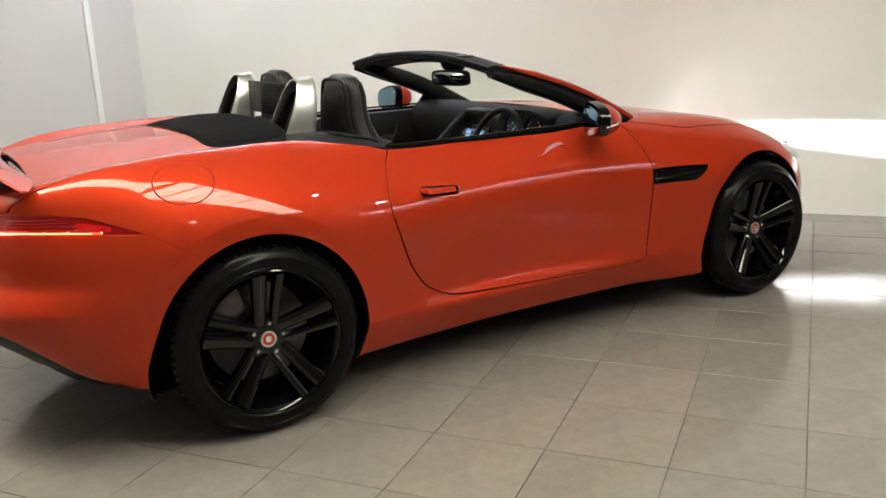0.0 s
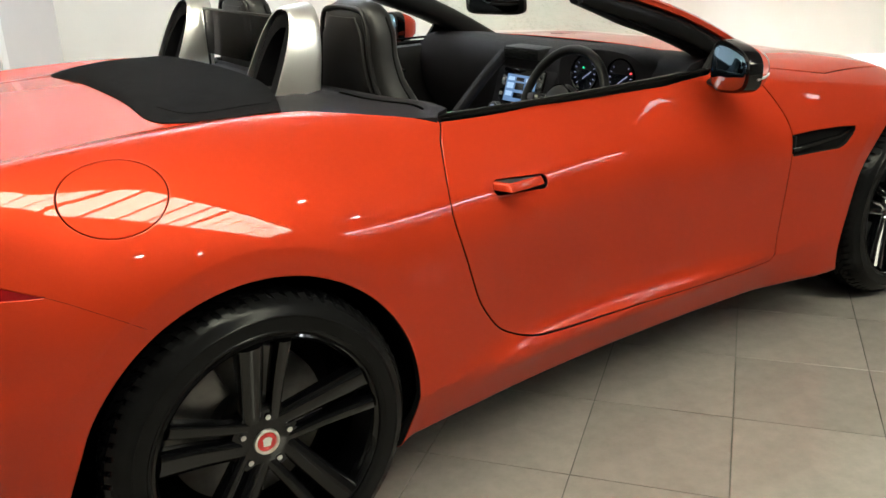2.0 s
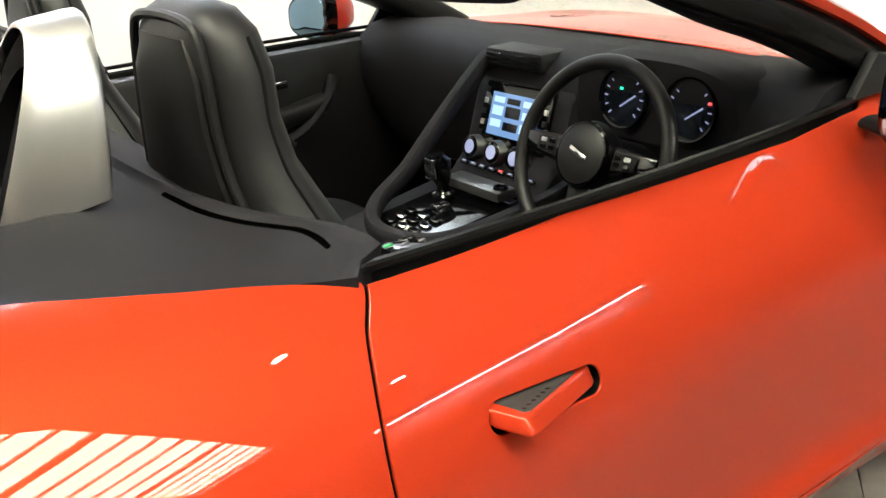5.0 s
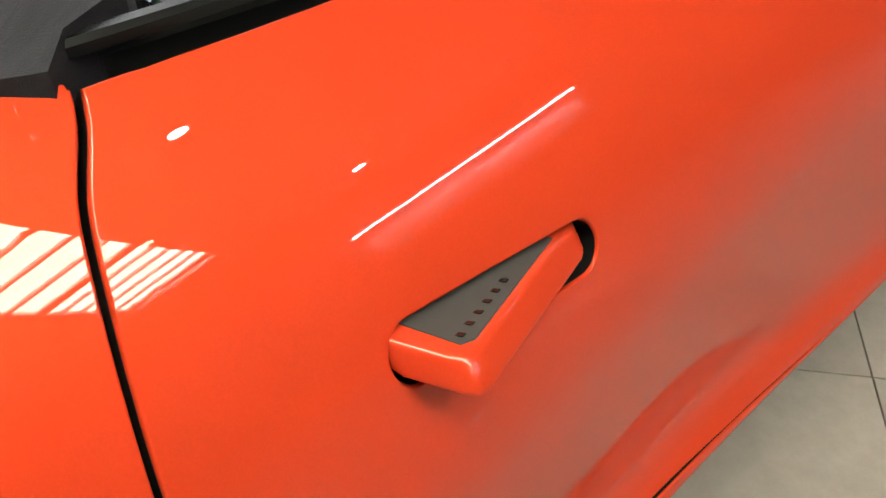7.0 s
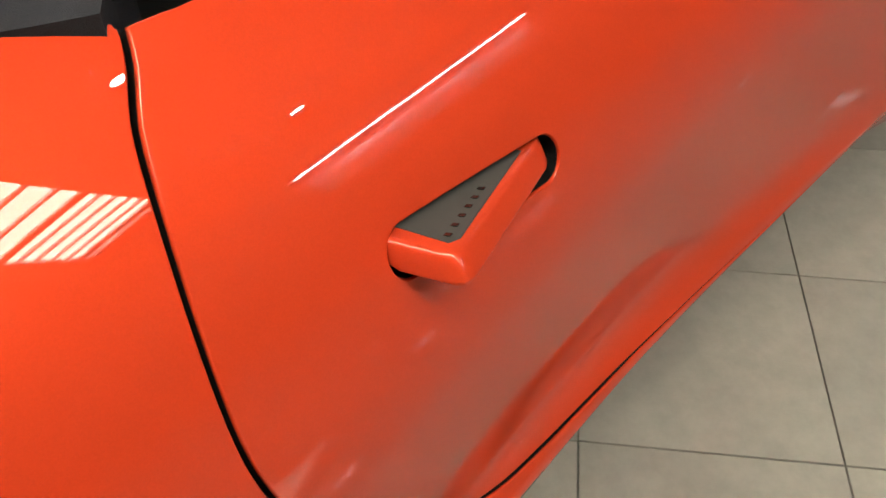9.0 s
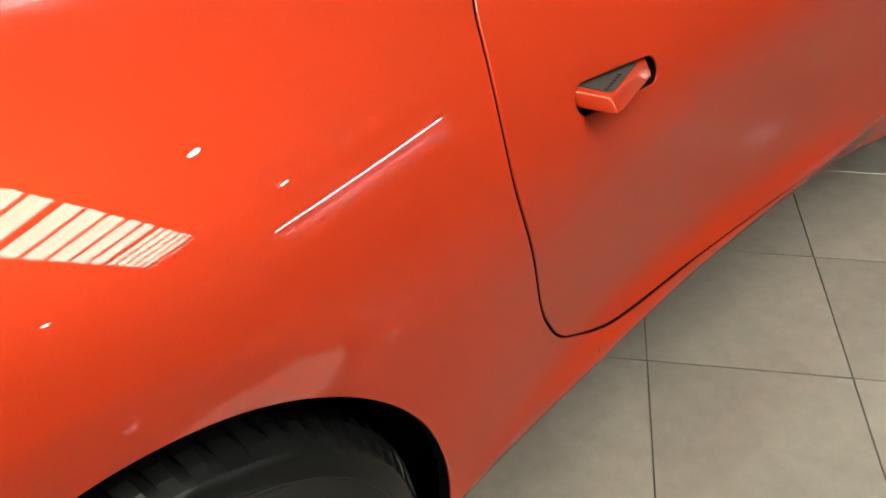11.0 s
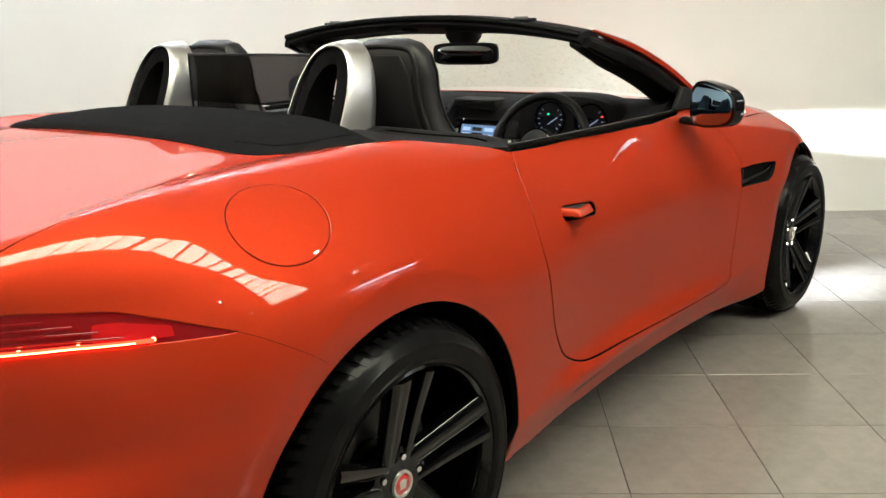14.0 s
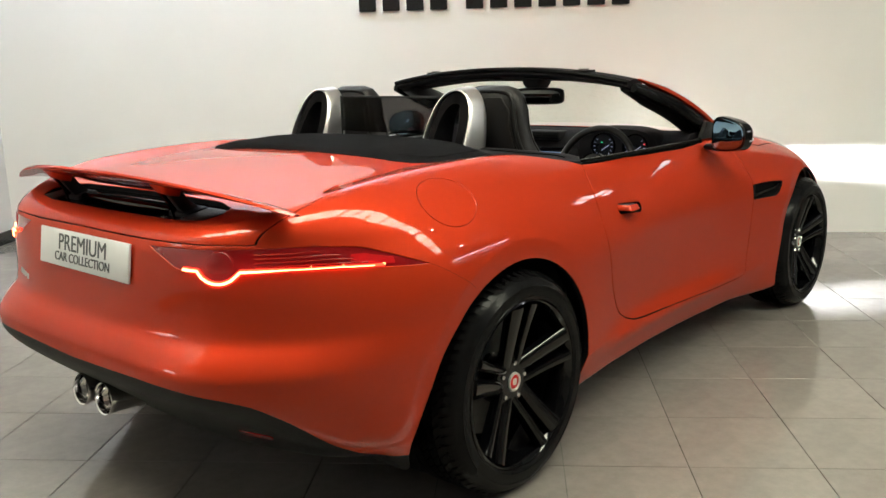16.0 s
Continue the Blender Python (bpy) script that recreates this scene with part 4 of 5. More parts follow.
# centre stack, tilted towards the seats
console = part("centre_console", prism([(0.86, 0.40), (0.86, 0.60), (0.92, 0.635), (1.18, 0.665), (1.36, 0.690), (1.415, 0.745), (1.462, 0.885), (1.50, 0.93), (1.62, 0.93), (1.62, 0.40)], 0.33,
                                       Matrix(((1, 0, 0, 0), (0, 0, 1, -0.145), (0, 1, 0, 0), (0, 0, 0, 1))), 0.012), TRIM, car, "sloping centre console with screen and dials")
SLOPE = math.degrees(math.atan2(0.047, 0.14))


def on_stack(t, y, out=0.0):
    """A place on the upper face of the stack: t from its foot (0) to its head (1)."""
    return Matrix.Translation((1.415 + 0.047 * t - out * 0.95, y, 0.745 + 0.14 * t + out * 0.3)) @ pose(0, 0, 0, 90 - SLOPE, 0, -90)


TRIM_LID = material("satin_grey_trim", (0.030, 0.029, 0.028), rough=0.35, vary=0.1, scale=20, grain=0.1)
SCREEN_GLOW = material("lit_screen", (0.02, 0.03, 0.05), rough=0.15, vary=0.0, emit=(0.16, 0.27, 0.45), power=0.5)
SCREEN_PALE = material("lit_screen_tiles", (0.1, 0.12, 0.15), rough=0.15, vary=0.0, emit=(0.50, 0.72, 1.0), power=0.45)
SCREEN_DARK = material("dark_screen_tiles", (0.01, 0.012, 0.02), rough=0.15, vary=0.0)
DIAL_GLOW = material("dial_marks", (0.2, 0.2, 0.25), rough=0.3, vary=0.0, emit=(0.62, 0.66, 1.0), power=0.17)
GREEN_GLOW = material("green_tell_tale", (0.02, 0.2, 0.05), rough=0.3, vary=0.0, emit=(0.05, 0.9, 0.35), power=1.2)
RED_GLOW = material("red_tell_tale", (0.2, 0.01, 0.01), rough=0.3, vary=0.0, emit=(1.0, 0.05, 0.04), power=1.2)
bezel = part("screen_bezel", box(0, 0, 0, 0.235, 0.150, 0.014, 0.006, m=None), BLACK_GLOSS, console)
bezel.matrix_basis = on_stack(0.64, 0.02, 0.004)
part("screen", box(0, 0, 0.0085, 0.165, 0.102, 0.004, 0.001, 1), SCREEN_GLOW, bezel, "lit blue touch screen")
SHELF = [(-0.055, 0.034, 0.036, 0.014), (-0.005, 0.034, 0.044, 0.014), (0.050, 0.034, 0.042, 0.014), (-0.055, 0.008, 0.036, 0.022), (-0.002, 0.008, 0.050, 0.026), (0.052, 0.006, 0.040, 0.018),
         (-0.055, -0.022, 0.036, 0.018), (-0.002, -0.026, 0.050, 0.020), (0.052, -0.024, 0.040, 0.022)]
for k, (a, b, w, h) in enumerate(SHELF):
    part("screen_tile", box(a, b, 0.0113, w, h, 0.0012), SCREEN_PALE if k % 3 != 1 else SCREEN_DARK, bezel, smooth=False)
for k in range(5):
    for s in (-1, 1):
        part("button", box(s * 0.104, 0.052 - k * 0.026, 0.008, 0.012, 0.013, 0.006, 0.0015, 1), SILVER if k % 2 else BLACK_PLASTIC, bezel)
vent_pod = part("vent_pod", box(1.575, 0.02, 0.966, 0.11, 0.200, 0.044, 0.010), BLACK_PLASTIC, dash, "raised centre air vents")
for k in range(3):
    for s in (-1, 1):
        o = part("slat", box(1.519, 0.02 + s * 0.048, 0.955 + k * 0.011, 0.006, 0.084, 0.003, 0.001, 1), BLACK_GLOSS, dash)
for k in range(3):
    y = 0.128 - k * 0.080
    knob = part("climate_knob", lathe([(0.0, 0.030), (0.020, 0.030), (0.026, 0.027), (0.029, 0.0), (0.031, -0.004)], 32, "z"), BLACK_GLOSS, console, "round climate knob with bright ring")
    knob.matrix_basis = on_stack(0.02, y, 0.004)
    part("knob_ring", lathe([(0.027, 0.0285), (0.029, 0.026), (0.032, 0.004), (0.034, 0.0)], 32, "z"), STEEL, knob)
    part("knob_mark", lathe([(0.0, 0.0312), (0.017, 0.0308)], 20, "z"), DIAL_GLOW, knob, smooth=False)
for k in range(8):
    sw = part("switch", box(1.372 + 0.002 * (k % 2), 0.135 - k * 0.034, 0.720, 0.012, 0.022, 0.008, 0.002, 1), BLACK_GLOSS, console)
    part("switch_mark", box(1.370, 0.135 - k * 0.034, 0.7255, 0.004, 0.010, 0.002), DIAL_GLOW if k != 4 else RED_GLOW, sw, smooth=False)
part("console_rail", sweep(smooth_path([(1.49, 0.172, 0.955), (1.40, 0.16, 0.895), (1.30, 0.147, 0.82), (1.20, 0.138, 0.738), (1.11, 0.125, 0.692), (1.052, 0.07, 0.672), (1.032, 0.0, 0.666), (1.045, -0.09, 0.668),
                                        (1.10, -0.147, 0.672), (1.20, -0.165, 0.680), (1.30, -0.172, 0.690), (1.37, -0.174, 0.700), (1.42, -0.175, 0.712)], 6), oval(0.018, 0.020, 12, 3)), TRIM, console, "leather rail looped round the gear selector")
part("storage_lid", box(1.292, -0.015, 0.712, 0.060, 0.20, 0.026, 0.010, m=None), TRIM_LID, console, "grey storage lid below the switches")
part("gear_plate", box(1.205, 0.0, 0.672, 0.28, 0.22, 0.012, 0.005, m=pose(0, 0, 0, 0, -6, 0)), BLACK_GLOSS, console)
gear = part("gear_selector", blob([((1.20, 0.04, 0.675), (1, 0, 0), (0, 1, 0), 0.022, 0.018, 2), ((1.205, 0.04, 0.72), (1, 0, 0), (0, 1, 0), 0.014, 0.013, 2), ((1.20, 0.04, 0.75), (1, 0, 0), (0, 1, 0), 0.024, 0.020, 3),
                                   ((1.195, 0.04, 0.785), (1, 0, 0), (0, 1, 0), 0.030, 0.022, 3), ((1.19, 0.04, 0.80), (1, 0, 0), (0, 1, 0), 0.02, 0.015, 2)], 18), BLACK_GLOSS, console, "black and chrome gear selector")
part("selector_trim", lathe([(0.018, 0.0), (0.026, 0.004), (0.026, 0.012), (0.018, 0.016)], 20, "z", True), CHROME, gear).matrix_basis = pose(1.205, 0.04, 0.695)
part("selector_face", box(1.172, 0.04, 0.770, 0.012, 0.034, 0.050, 0.005, m=None), CHROME, gear)
part("selector_foot", box(1.165, 0.0, 0.690, 0.040, 0.030, 0.020, 0.006), CHROME, gear)
gear.matrix_basis = pose(0.035, 0.012, -0.012)
for k in range(9):
    part("console_button", box(1.085 + 0.028 * (k % 3), -0.045 + 0.045 * (k // 3), 0.668 + 0.004 * (k % 3), 0.020, 0.030, 0.012, 0.003, 1), CHROME if k % 2 else BLACK_GLOSS, console)
part("power_socket", lathe([(0.0, -0.002), (0.010, -0.002), (0.012, 0.003), (0.016, 0.004), (0.018, -0.001)], 24, "z"), BLACK_GLOSS, console).matrix_basis = pose(1.290, -0.095, 0.727)

console.matrix_basis = pose(0.048, -0.042, 0.004)

# instruments
part("instrument_hood", blob([((x, -0.395, z), (0, 1, 0), (0, 0, 1), a, b, 2.8) for x, z, a, b in ((1.525, 0.925, 0.205, 0.085), (1.55, 0.925, 0.225, 0.095), (1.62, 0.93, 0.225, 0.09), (1.74, 0.94, 0.20, 0.05))], 32), TRIM, dash)
for y in (-0.325, -0.492):
    dial = part("dial", lathe([(0.0, 0.0), (0.060, 0.0), (0.062, -0.003)], 40, "x"), SCREEN_DARK, dash, "round dark instrument dial with lit marks")
    dial.matrix_basis = pose(1.5235, y, 0.926, 0, 8, 0)
    part("ring", lathe([(0.058, 0.0), (0.059, -0.008), (0.063, -0.009), (0.065, 0.0)], 40, "x"), BLACK_GLOSS, dial)
    for k in range(13):
        a = math.radians(225 - 22.5 * k)
        part("tick", box(-0.003, -0.047 * math.cos(a), 0.047 * math.sin(a), 0.001, 0.0025, 0.008, m=pose(0, 0, 0, 90 - math.degrees(a), 0, 0)), DIAL_GLOW, dial, smooth=False)
    part("needle", box(-0.004, -0.012, -0.006, 0.002, 0.046, 0.003, m=pose(0, 0, 0, -35, 0, 0)), DIAL_GLOW, dial, smooth=False)
    part("tell_tale", box(-0.003, 0.008 if y > -0.4 else -0.045, 0.018, 0.001, 0.007, 0.005), GREEN_GLOW if y > -0.4 else RED_GLOW, dial, smooth=False)

# steering wheel
sw = new("steering_wheel")
sw.parent = car
sw["label"] = "black leather three-spoke steering wheel"
sw.matrix_basis = pose(1.377, -0.366, 0.842, 0, 22, 0)
part("rim", sweep([(0, 0.188 * math.cos(a), 0.188 * math.sin(a)) for a in np.linspace(0, 2 * math.pi, 56, endpoint=False)], oval(0.016, 0.0145, 14), up=(1, 0, 0), closed=True), LEATHER, sw)
part("hub_pad", lathe([(0.0, -0.035), (0.045, -0.034), (0.062, -0.026), (0.070, 0.0), (0.060, 0.03), (0.0, 0.03)], 40, "x"), LEATHER, sw)
part("hub_ring", lathe([(0.060, -0.029), (0.064, -0.028), (0.066, -0.022), (0.062, -0.020)], 40, "x", True), BLACK_GLOSS, sw)
part("hub_emblem", box(-0.036, 0.0, 0.0, 0.003, 0.050, 0.011, 0.002, 2, m=pose(0, 0, 0, 20, 0, 0)), CHROME, sw)
for s in (-1, 1):
    part("spoke", prism([(0.05, -0.030), (0.17, -0.016), (0.172, 0.024), (0.05, 0.032)], 0.016, Matrix(((0, 0, 1, -0.012), (s, 0, 0, 0), (0, 1, 0, 0), (0, 0, 0, 1))), 0.004), BLACK_GLOSS, sw)
    pad = part("switch_pad", prism([(0.075, -0.018), (0.13, -0.010), (0.132, 0.018), (0.075, 0.022)], 0.006, Matrix(((0, 0, 1, -0.019), (s, 0, 0, 0), (0, 1, 0, 0), (0, 0, 0, 1))), 0.002, 1), BLACK_PLASTIC, sw)
    for k in range(4):
        part("pad_button", box(-0.021, s * (0.088 + 0.024 * (k % 2)), -0.004 + 0.014 * (k // 2), 0.004, 0.016, 0.009, 0.0015, 1), SILVER if k == 3 else BLACK_GLOSS, pad)
part("spoke_low", prism([(-0.016, -0.175), (0.016, -0.175), (0.030, -0.05), (-0.030, -0.05)], 0.014, Matrix(((0, 0, 1, -0.008), (1, 0, 0, 0), (0, 1, 0, 0), (0, 0, 0, 1))), 0.004), BLACK_PLASTIC, sw)
part("column", lathe([(0.0, 0.02), (0.045, 0.02), (0.05, 0.2), (0.0, 0.2)], 24, "x"), BLACK_PLASTIC, sw)
for s in (-1, 1):
    part("stalk", sweep([(0.04, s * 0.04, 0.0), (0.035, s * 0.10, 0.008), (0.03, s * 0.155, 0.016)], oval(0.008, 0.007, 10)), BLACK_GLOSS, sw)

# ---------------------------------------------------------------- windscreen
screen = new("windscreen")
screen.parent = car
screen["label"] = "raked windscreen in a black and orange frame"


def header(t):
    """The header's rear edge, t across from -1 to 1."""
    return Vector((1.155, 0.655 * t, 1.232 + 0.058 * (1 - abs(t) ** 2.2)))


def cowl(t):
    return Vector((1.86 + 0.16 * (1 - t * t), 0.72 * t, 0.975 + 0.02 * (1 - t * t)))


bm = bmesh.new()
n, m = 72, 36
g = {}
for i in range(n + 1):
    t = -0.97 + 1.94 * i / n
    a, b = header(t) + Vector((0.10, 0, -0.016)), cowl(t)
    for j in range(m + 1):
        f = j / m
        g[i, j] = bm.verts.new(a + (b - a) * f + Vector((0.02, 0, 0.03)) * math.sin(math.pi * f) * 0.6)
for i in range(n):
    for j in range(m):
        bm.faces.new((g[i, j], g[i, j + 1], g[i + 1, j + 1], g[i + 1, j]))
bmesh.ops.solidify(bm, geom=bm.faces[:], thickness=0.005)
pane = part("glass", bm, GLASS, screen)
pane.visible_shadow = False
band = bmesh.new()
rows = []
for i in range(33):
    t = -0.95 + 1.90 * i / 32
    a, b = header(t) + Vector((0.10, 0, -0.016)), cowl(t)
    rows.append([band.verts.new(a + (b - a) * f + Vector((0.02, 0, 0.03)) * math.sin(math.pi * f) * 0.6 + Vector((-0.004, 0, -0.009))) for f in (-0.06, 0.0, 0.06, 0.105 + 0.03 * math.exp(-(t / 0.25) ** 2))])
for r, q in zip(rows, rows[1:]):
    for j in range(3):
        band.faces.new((r[j], r[j + 1], q[j + 1], q[j]))
bmesh.ops.solidify(band, geom=band.faces[:], thickness=0.003)
part("shade_band", band, BLACK_PLASTIC, screen, "black band along the top of the windscreen")
head_path = [header(t) + Vector((0.055, 0, 0.0)) for t in np.linspace(-1, 1, 25)]
part("header_rail", sweep(head_path, [(-0.062, -0.016), (-0.055, 0.004), (-0.02, 0.013), (0.03, 0.012), (0.062, 0.0), (0.055, -0.020), (-0.03, -0.030)]), TRIM, screen, "black windscreen header with roof latches")
part("header_seal", sweep([header(t) + Vector((-0.006, 0, 0.002)) for t in np.linspace(-1, 1, 25)], oval(0.009, 0.010, 10)), RUBBER, screen)
part("header_skin", sweep([header(t) + Vector((0.112, 0, -0.010)) for t in np.linspace(-0.98, 0.98, 25)], [(-0.022, 0.0), (0.0, 0.010), (0.03, 0.002), (0.028, -0.006), (-0.020, -0.008)]), PAINT, screen)
for y in (-0.42, 0.42):
    lt = part("roof_latch", box(1.195, y, 1.281, 0.045, 0.085, 0.010, 0.003), BLACK_GLOSS, screen)
    part("latch_pin", box(1.19, y, 1.288, 0.012, 0.05, 0.006, 0.002, 1), STEEL, lt)
for s in (-1, 1):
    top, foot = Vector((1.19, s * 0.668, 1.232)), Vector((1.875, s * 0.735, 0.955))
    mid = [top + (foot - top) * f + Vector((0.015, s * 0.012, 0.022)) * math.sin(math.pi * f) for f in np.linspace(0, 1, 14)]
    part("pillar_skin", sweep([q + Vector((0.020, s * 0.004, 0.012)) for q in mid], [(-0.022 * s, -0.008), (0.020 * s, -0.014), (0.026 * s, 0.0), (0.014 * s, 0.012), (-0.010 * s, 0.014), (-0.024 * s, 0.006)], scales=[min(1.0, 0.25 + 0.25 * k) for k in range(14)]), PAINT, screen, "orange painted windscreen pillar")
    part("pillar_seal", sweep([q + Vector((-0.022, s * 0.004, -0.022)) for q in mid], oval(0.026, 0.028, 14, 3), scales=[min(1.0, 0.55 + 0.15 * k) for k in range(14)]), RUBBER, screen)
    part("pillar_trim", sweep([q + Vector((0.004, -s * 0.045, -0.018)) for q in mid], oval(0.060, 0.044, 14, 3), scales=[min(1.0, 0.5 + 0.15 * k) for k in range(14)]), BLACK_PLASTIC, screen, "black inner pillar lining")
    part("quarter_panel", prism([(1.60, 0.972), (1.86, 0.962), (1.72, 1.035), (1.66, 1.045)], 0.02, Matrix(((1, 0, 0, 0), (0, 0, 1, s * 0.765 - 0.01), (0, 1, 0, 0), (0, 0, 0, 1))), 0.004), BLACK_PLASTIC, screen)
visor = [(1.21, y, 1.247 + 0.045 * (1 - abs(y / 0.62) ** 2)) for y in np.linspace(-0.52, -0.10, 8)]
for s in (1, -1):
    part("sun_visor", sweep([(x + 0.06, y * s, z - 0.030) for x, y, z in visor], oval(0.07, 0.012, 12, 4)), BLACK_PLASTIC, screen)
im = part("interior_mirror", blob([((x, 0, 0), (0, 1, 0), (0, 0, 1), a, b, 5.0) for x, a, b in ((-0.012, 0.112, 0.031), (-0.008, 0.122, 0.038), (0.008, 0.122, 0.038), (0.030, 0.09, 0.026), (0.036, 0.05, 0.01))], 28), BLACK_PLASTIC, screen, "black interior mirror")
im.matrix_basis = pose(1.31, -0.105, 1.168, 0, -4, 16)
part("mirror_face", blob([((x, 0, 0), (0, 1, 0), (0, 0, 1), a, b, 3.2) for x, a, b in ((-0.0135, 0.104, 0.026), (-0.0125, 0.107, 0.029))], 28), DIM_MIRROR, im)
part("mirror_stem", sweep([(0.02, 0.02, 0.01), (0.045, 0.035, 0.035), (0.06, 0.04, 0.060)], oval(0.020, 0.018, 10)), BLACK_PLASTIC, im)
part("sensor_housing", blob([((1.345 + x, -0.06, 1.222 + z), (1, 0, -0.4), (0, 1, 0), a, b, 3.5) for x, z, a, b in ((-0.01, -0.026, 0.025, 0.030), (0.0, -0.010, 0.045, 0.050), (0.01, 0.020, 0.055, 0.060), (0.015, 0.034, 0.055, 0.060))], 24), BLACK_PLASTIC, screen)


# ---------------------------------------------------------------- door mirrors, handles, vents
def mirror_skin(rows, s, n=36):
    """Level sections of a mirror pod, lower towards its outer end."""
    bm = bmesh.new()
    rings = []
    for x, y, a, b in rows:
        rings.append([bm.verts.new((x, y * s + p, q * (1 - 0.20 * s * p / a) - 0.006 * s * p / a)) for p, q in oval(a, b, n, 3.1)])
    for r, t in zip(rings, rings[1:]):
        for j in range(n):
            bm.faces.new((r[j], r[(j + 1) % n], t[(j + 1) % n], t[j]))
    bm.faces.new(rings[0][::-1])
    bm.faces.new(rings[-1])
    bmesh.ops.recalc_face_normals(bm, faces=bm.faces[:])
    return bm


def door_mirror(s, parent):
    ob = part("door_mirror", mirror_skin([(0.030, 0, 0.080, 0.058), (0.034, 0, 0.088, 0.066), (0.06, -0.006, 0.080, 0.063), (0.095, -0.020, 0.063, 0.053), (0.125, -0.032, 0.042, 0.037), (0.142, -0.038, 0.018, 0.016)], s), PAINT, parent,
              "orange door mirror with black rim and tinted glass")
    ob.matrix_basis = pose(1.50, s * 0.945, 1.002, 0, 3, 15 * s)
    part("mirror_rim", mirror_skin([(-0.011, 0, 0.080, 0.063), (-0.008, 0, 0.086, 0.069), (0.012, 0, 0.0885, 0.0715), (0.036, 0, 0.0885, 0.071), (0.042, 0, 0.083, 0.066)], s), BLACK_GLOSS, ob)
    part("mirror_glass", mirror_skin([(-0.0145, 0, 0.072, 0.056), (-0.0125, 0, 0.077, 0.061)], s), MIRROR, ob, "blue-tinted mirror glass")
    part("indicator", sweep([(0.02, s * 0.086, -0.022), (0.05, s * 0.080, -0.016), (0.090, s * 0.046, -0.012)], oval(0.005, 0.004, 8)), WHITE_PLATE, ob)
    part("mirror_foot", sweep([(0.05, -s * 0.02, -0.045), (0.06, -s * 0.09, -0.062), (0.07, -s * 0.16, -0.060)], oval(0.030, 0.014, 12)), BLACK_PLASTIC, ob)
    return ob


door_mirror(-1, door_r)
door_mirror(1, door_l)


def handle(s, parent):
    m = Matrix(((1, 0, 0, 0), (0, s, 0, 0), (0, 0, 1, 0), (0, 0, 0, 1)))
    tilt = Matrix.Translation((0.770, 0, 0.796)) @ pose(0, 0, 0, 0, 6.0, 0) @ Matrix(((1, 0, 0, 0), (0, 1, -0.8 * s, -0.0112 * s), (0, 0, 1, 0), (0, 0, 0, 1)))
    wedge = [(0.077, 0.887), (0.066, 0.894), (-0.066, 0.9385), (-0.076, 0.9395), (-0.083, 0.932), (-0.098, 0.900), (-0.100, 0.868), (0.07, 0.868)]
    pts = [(a, b * s) for a, b in wedge]
    ob = part("door_handle", prism(pts, 0.020, tilt @ Matrix.Translation((0, 0, -0.012)), 0.004, 3), PAINT, parent, "orange flush handle swung out, with grey top plate")
    top = [(0.046, 0.8965), (-0.062, 0.9335), (-0.071, 0.9315), (-0.085, 0.895), (-0.085, 0.885), (0.040, 0.885)]
    part("top_plate", prism([(a, b * s) for a, b in top], 0.0012, tilt @ Matrix.Translation((0, 0, 0.0076))), TRIM_GREY, ob, "grey plate with dark lettering", smooth=False)
    for k in range(6):
        f = k / 5
        a, b = -0.066 + 0.054 * f, 0.9270 - 0.0185 * f
        part("letter_bar", box(0, 0, 0, 0.0036, 0.0055, 0.0006, m=None), SIGN_BLACK, ob, smooth=False).matrix_basis = tilt @ Matrix.Translation((a, b * s, 0.0092)) @ pose(0, 0, 0, 0, 0, -16 * s)
    slot = bmesh.new()
    rows = []
    for depth in (0.002, -0.045):
        ring = []
        for k in range(24):
            a = 2 * math.pi * (k + 0.5) / 24
            c = SLOT[1] if math.cos(a) > 0 else SLOT[0]
            x, z = c[0] + 0.0215 * math.cos(a), c[1] + 0.0215 * math.sin(a)
            y = float(side_width(np.array([x]), np.array([z]))[0]) + depth - 0.003
            ring.append(slot.verts.new((x, s * y, z)))
        rows.append(ring)
    for k in range(24):
        slot.faces.new((rows[0][k], rows[0][(k + 1) % 24], rows[1][(k + 1) % 24], rows[1][k]))
    slot.faces.new(rows[1])
    bmesh.ops.recalc_face_normals(slot, faces=slot.faces[:])
    part("handle_well", slot, DARK_VOID, parent)
    cap = lathe([(0.0, -0.0035), (0.006, -0.003), (0.009, 0.0), (0.009, 0.006)], 20)
    part("lock_cap", shift(cap, (0, 0, 0)), PAINT, parent).matrix_basis = Matrix.Translation((0.649, s * (float(side_width(np.array([0.649]), np.array([0.806]))[0]) - 0.001), 0.806)) @ pose(-14 if s < 0 else 14, 0, 0 if s < 0 else 180)
    return ob


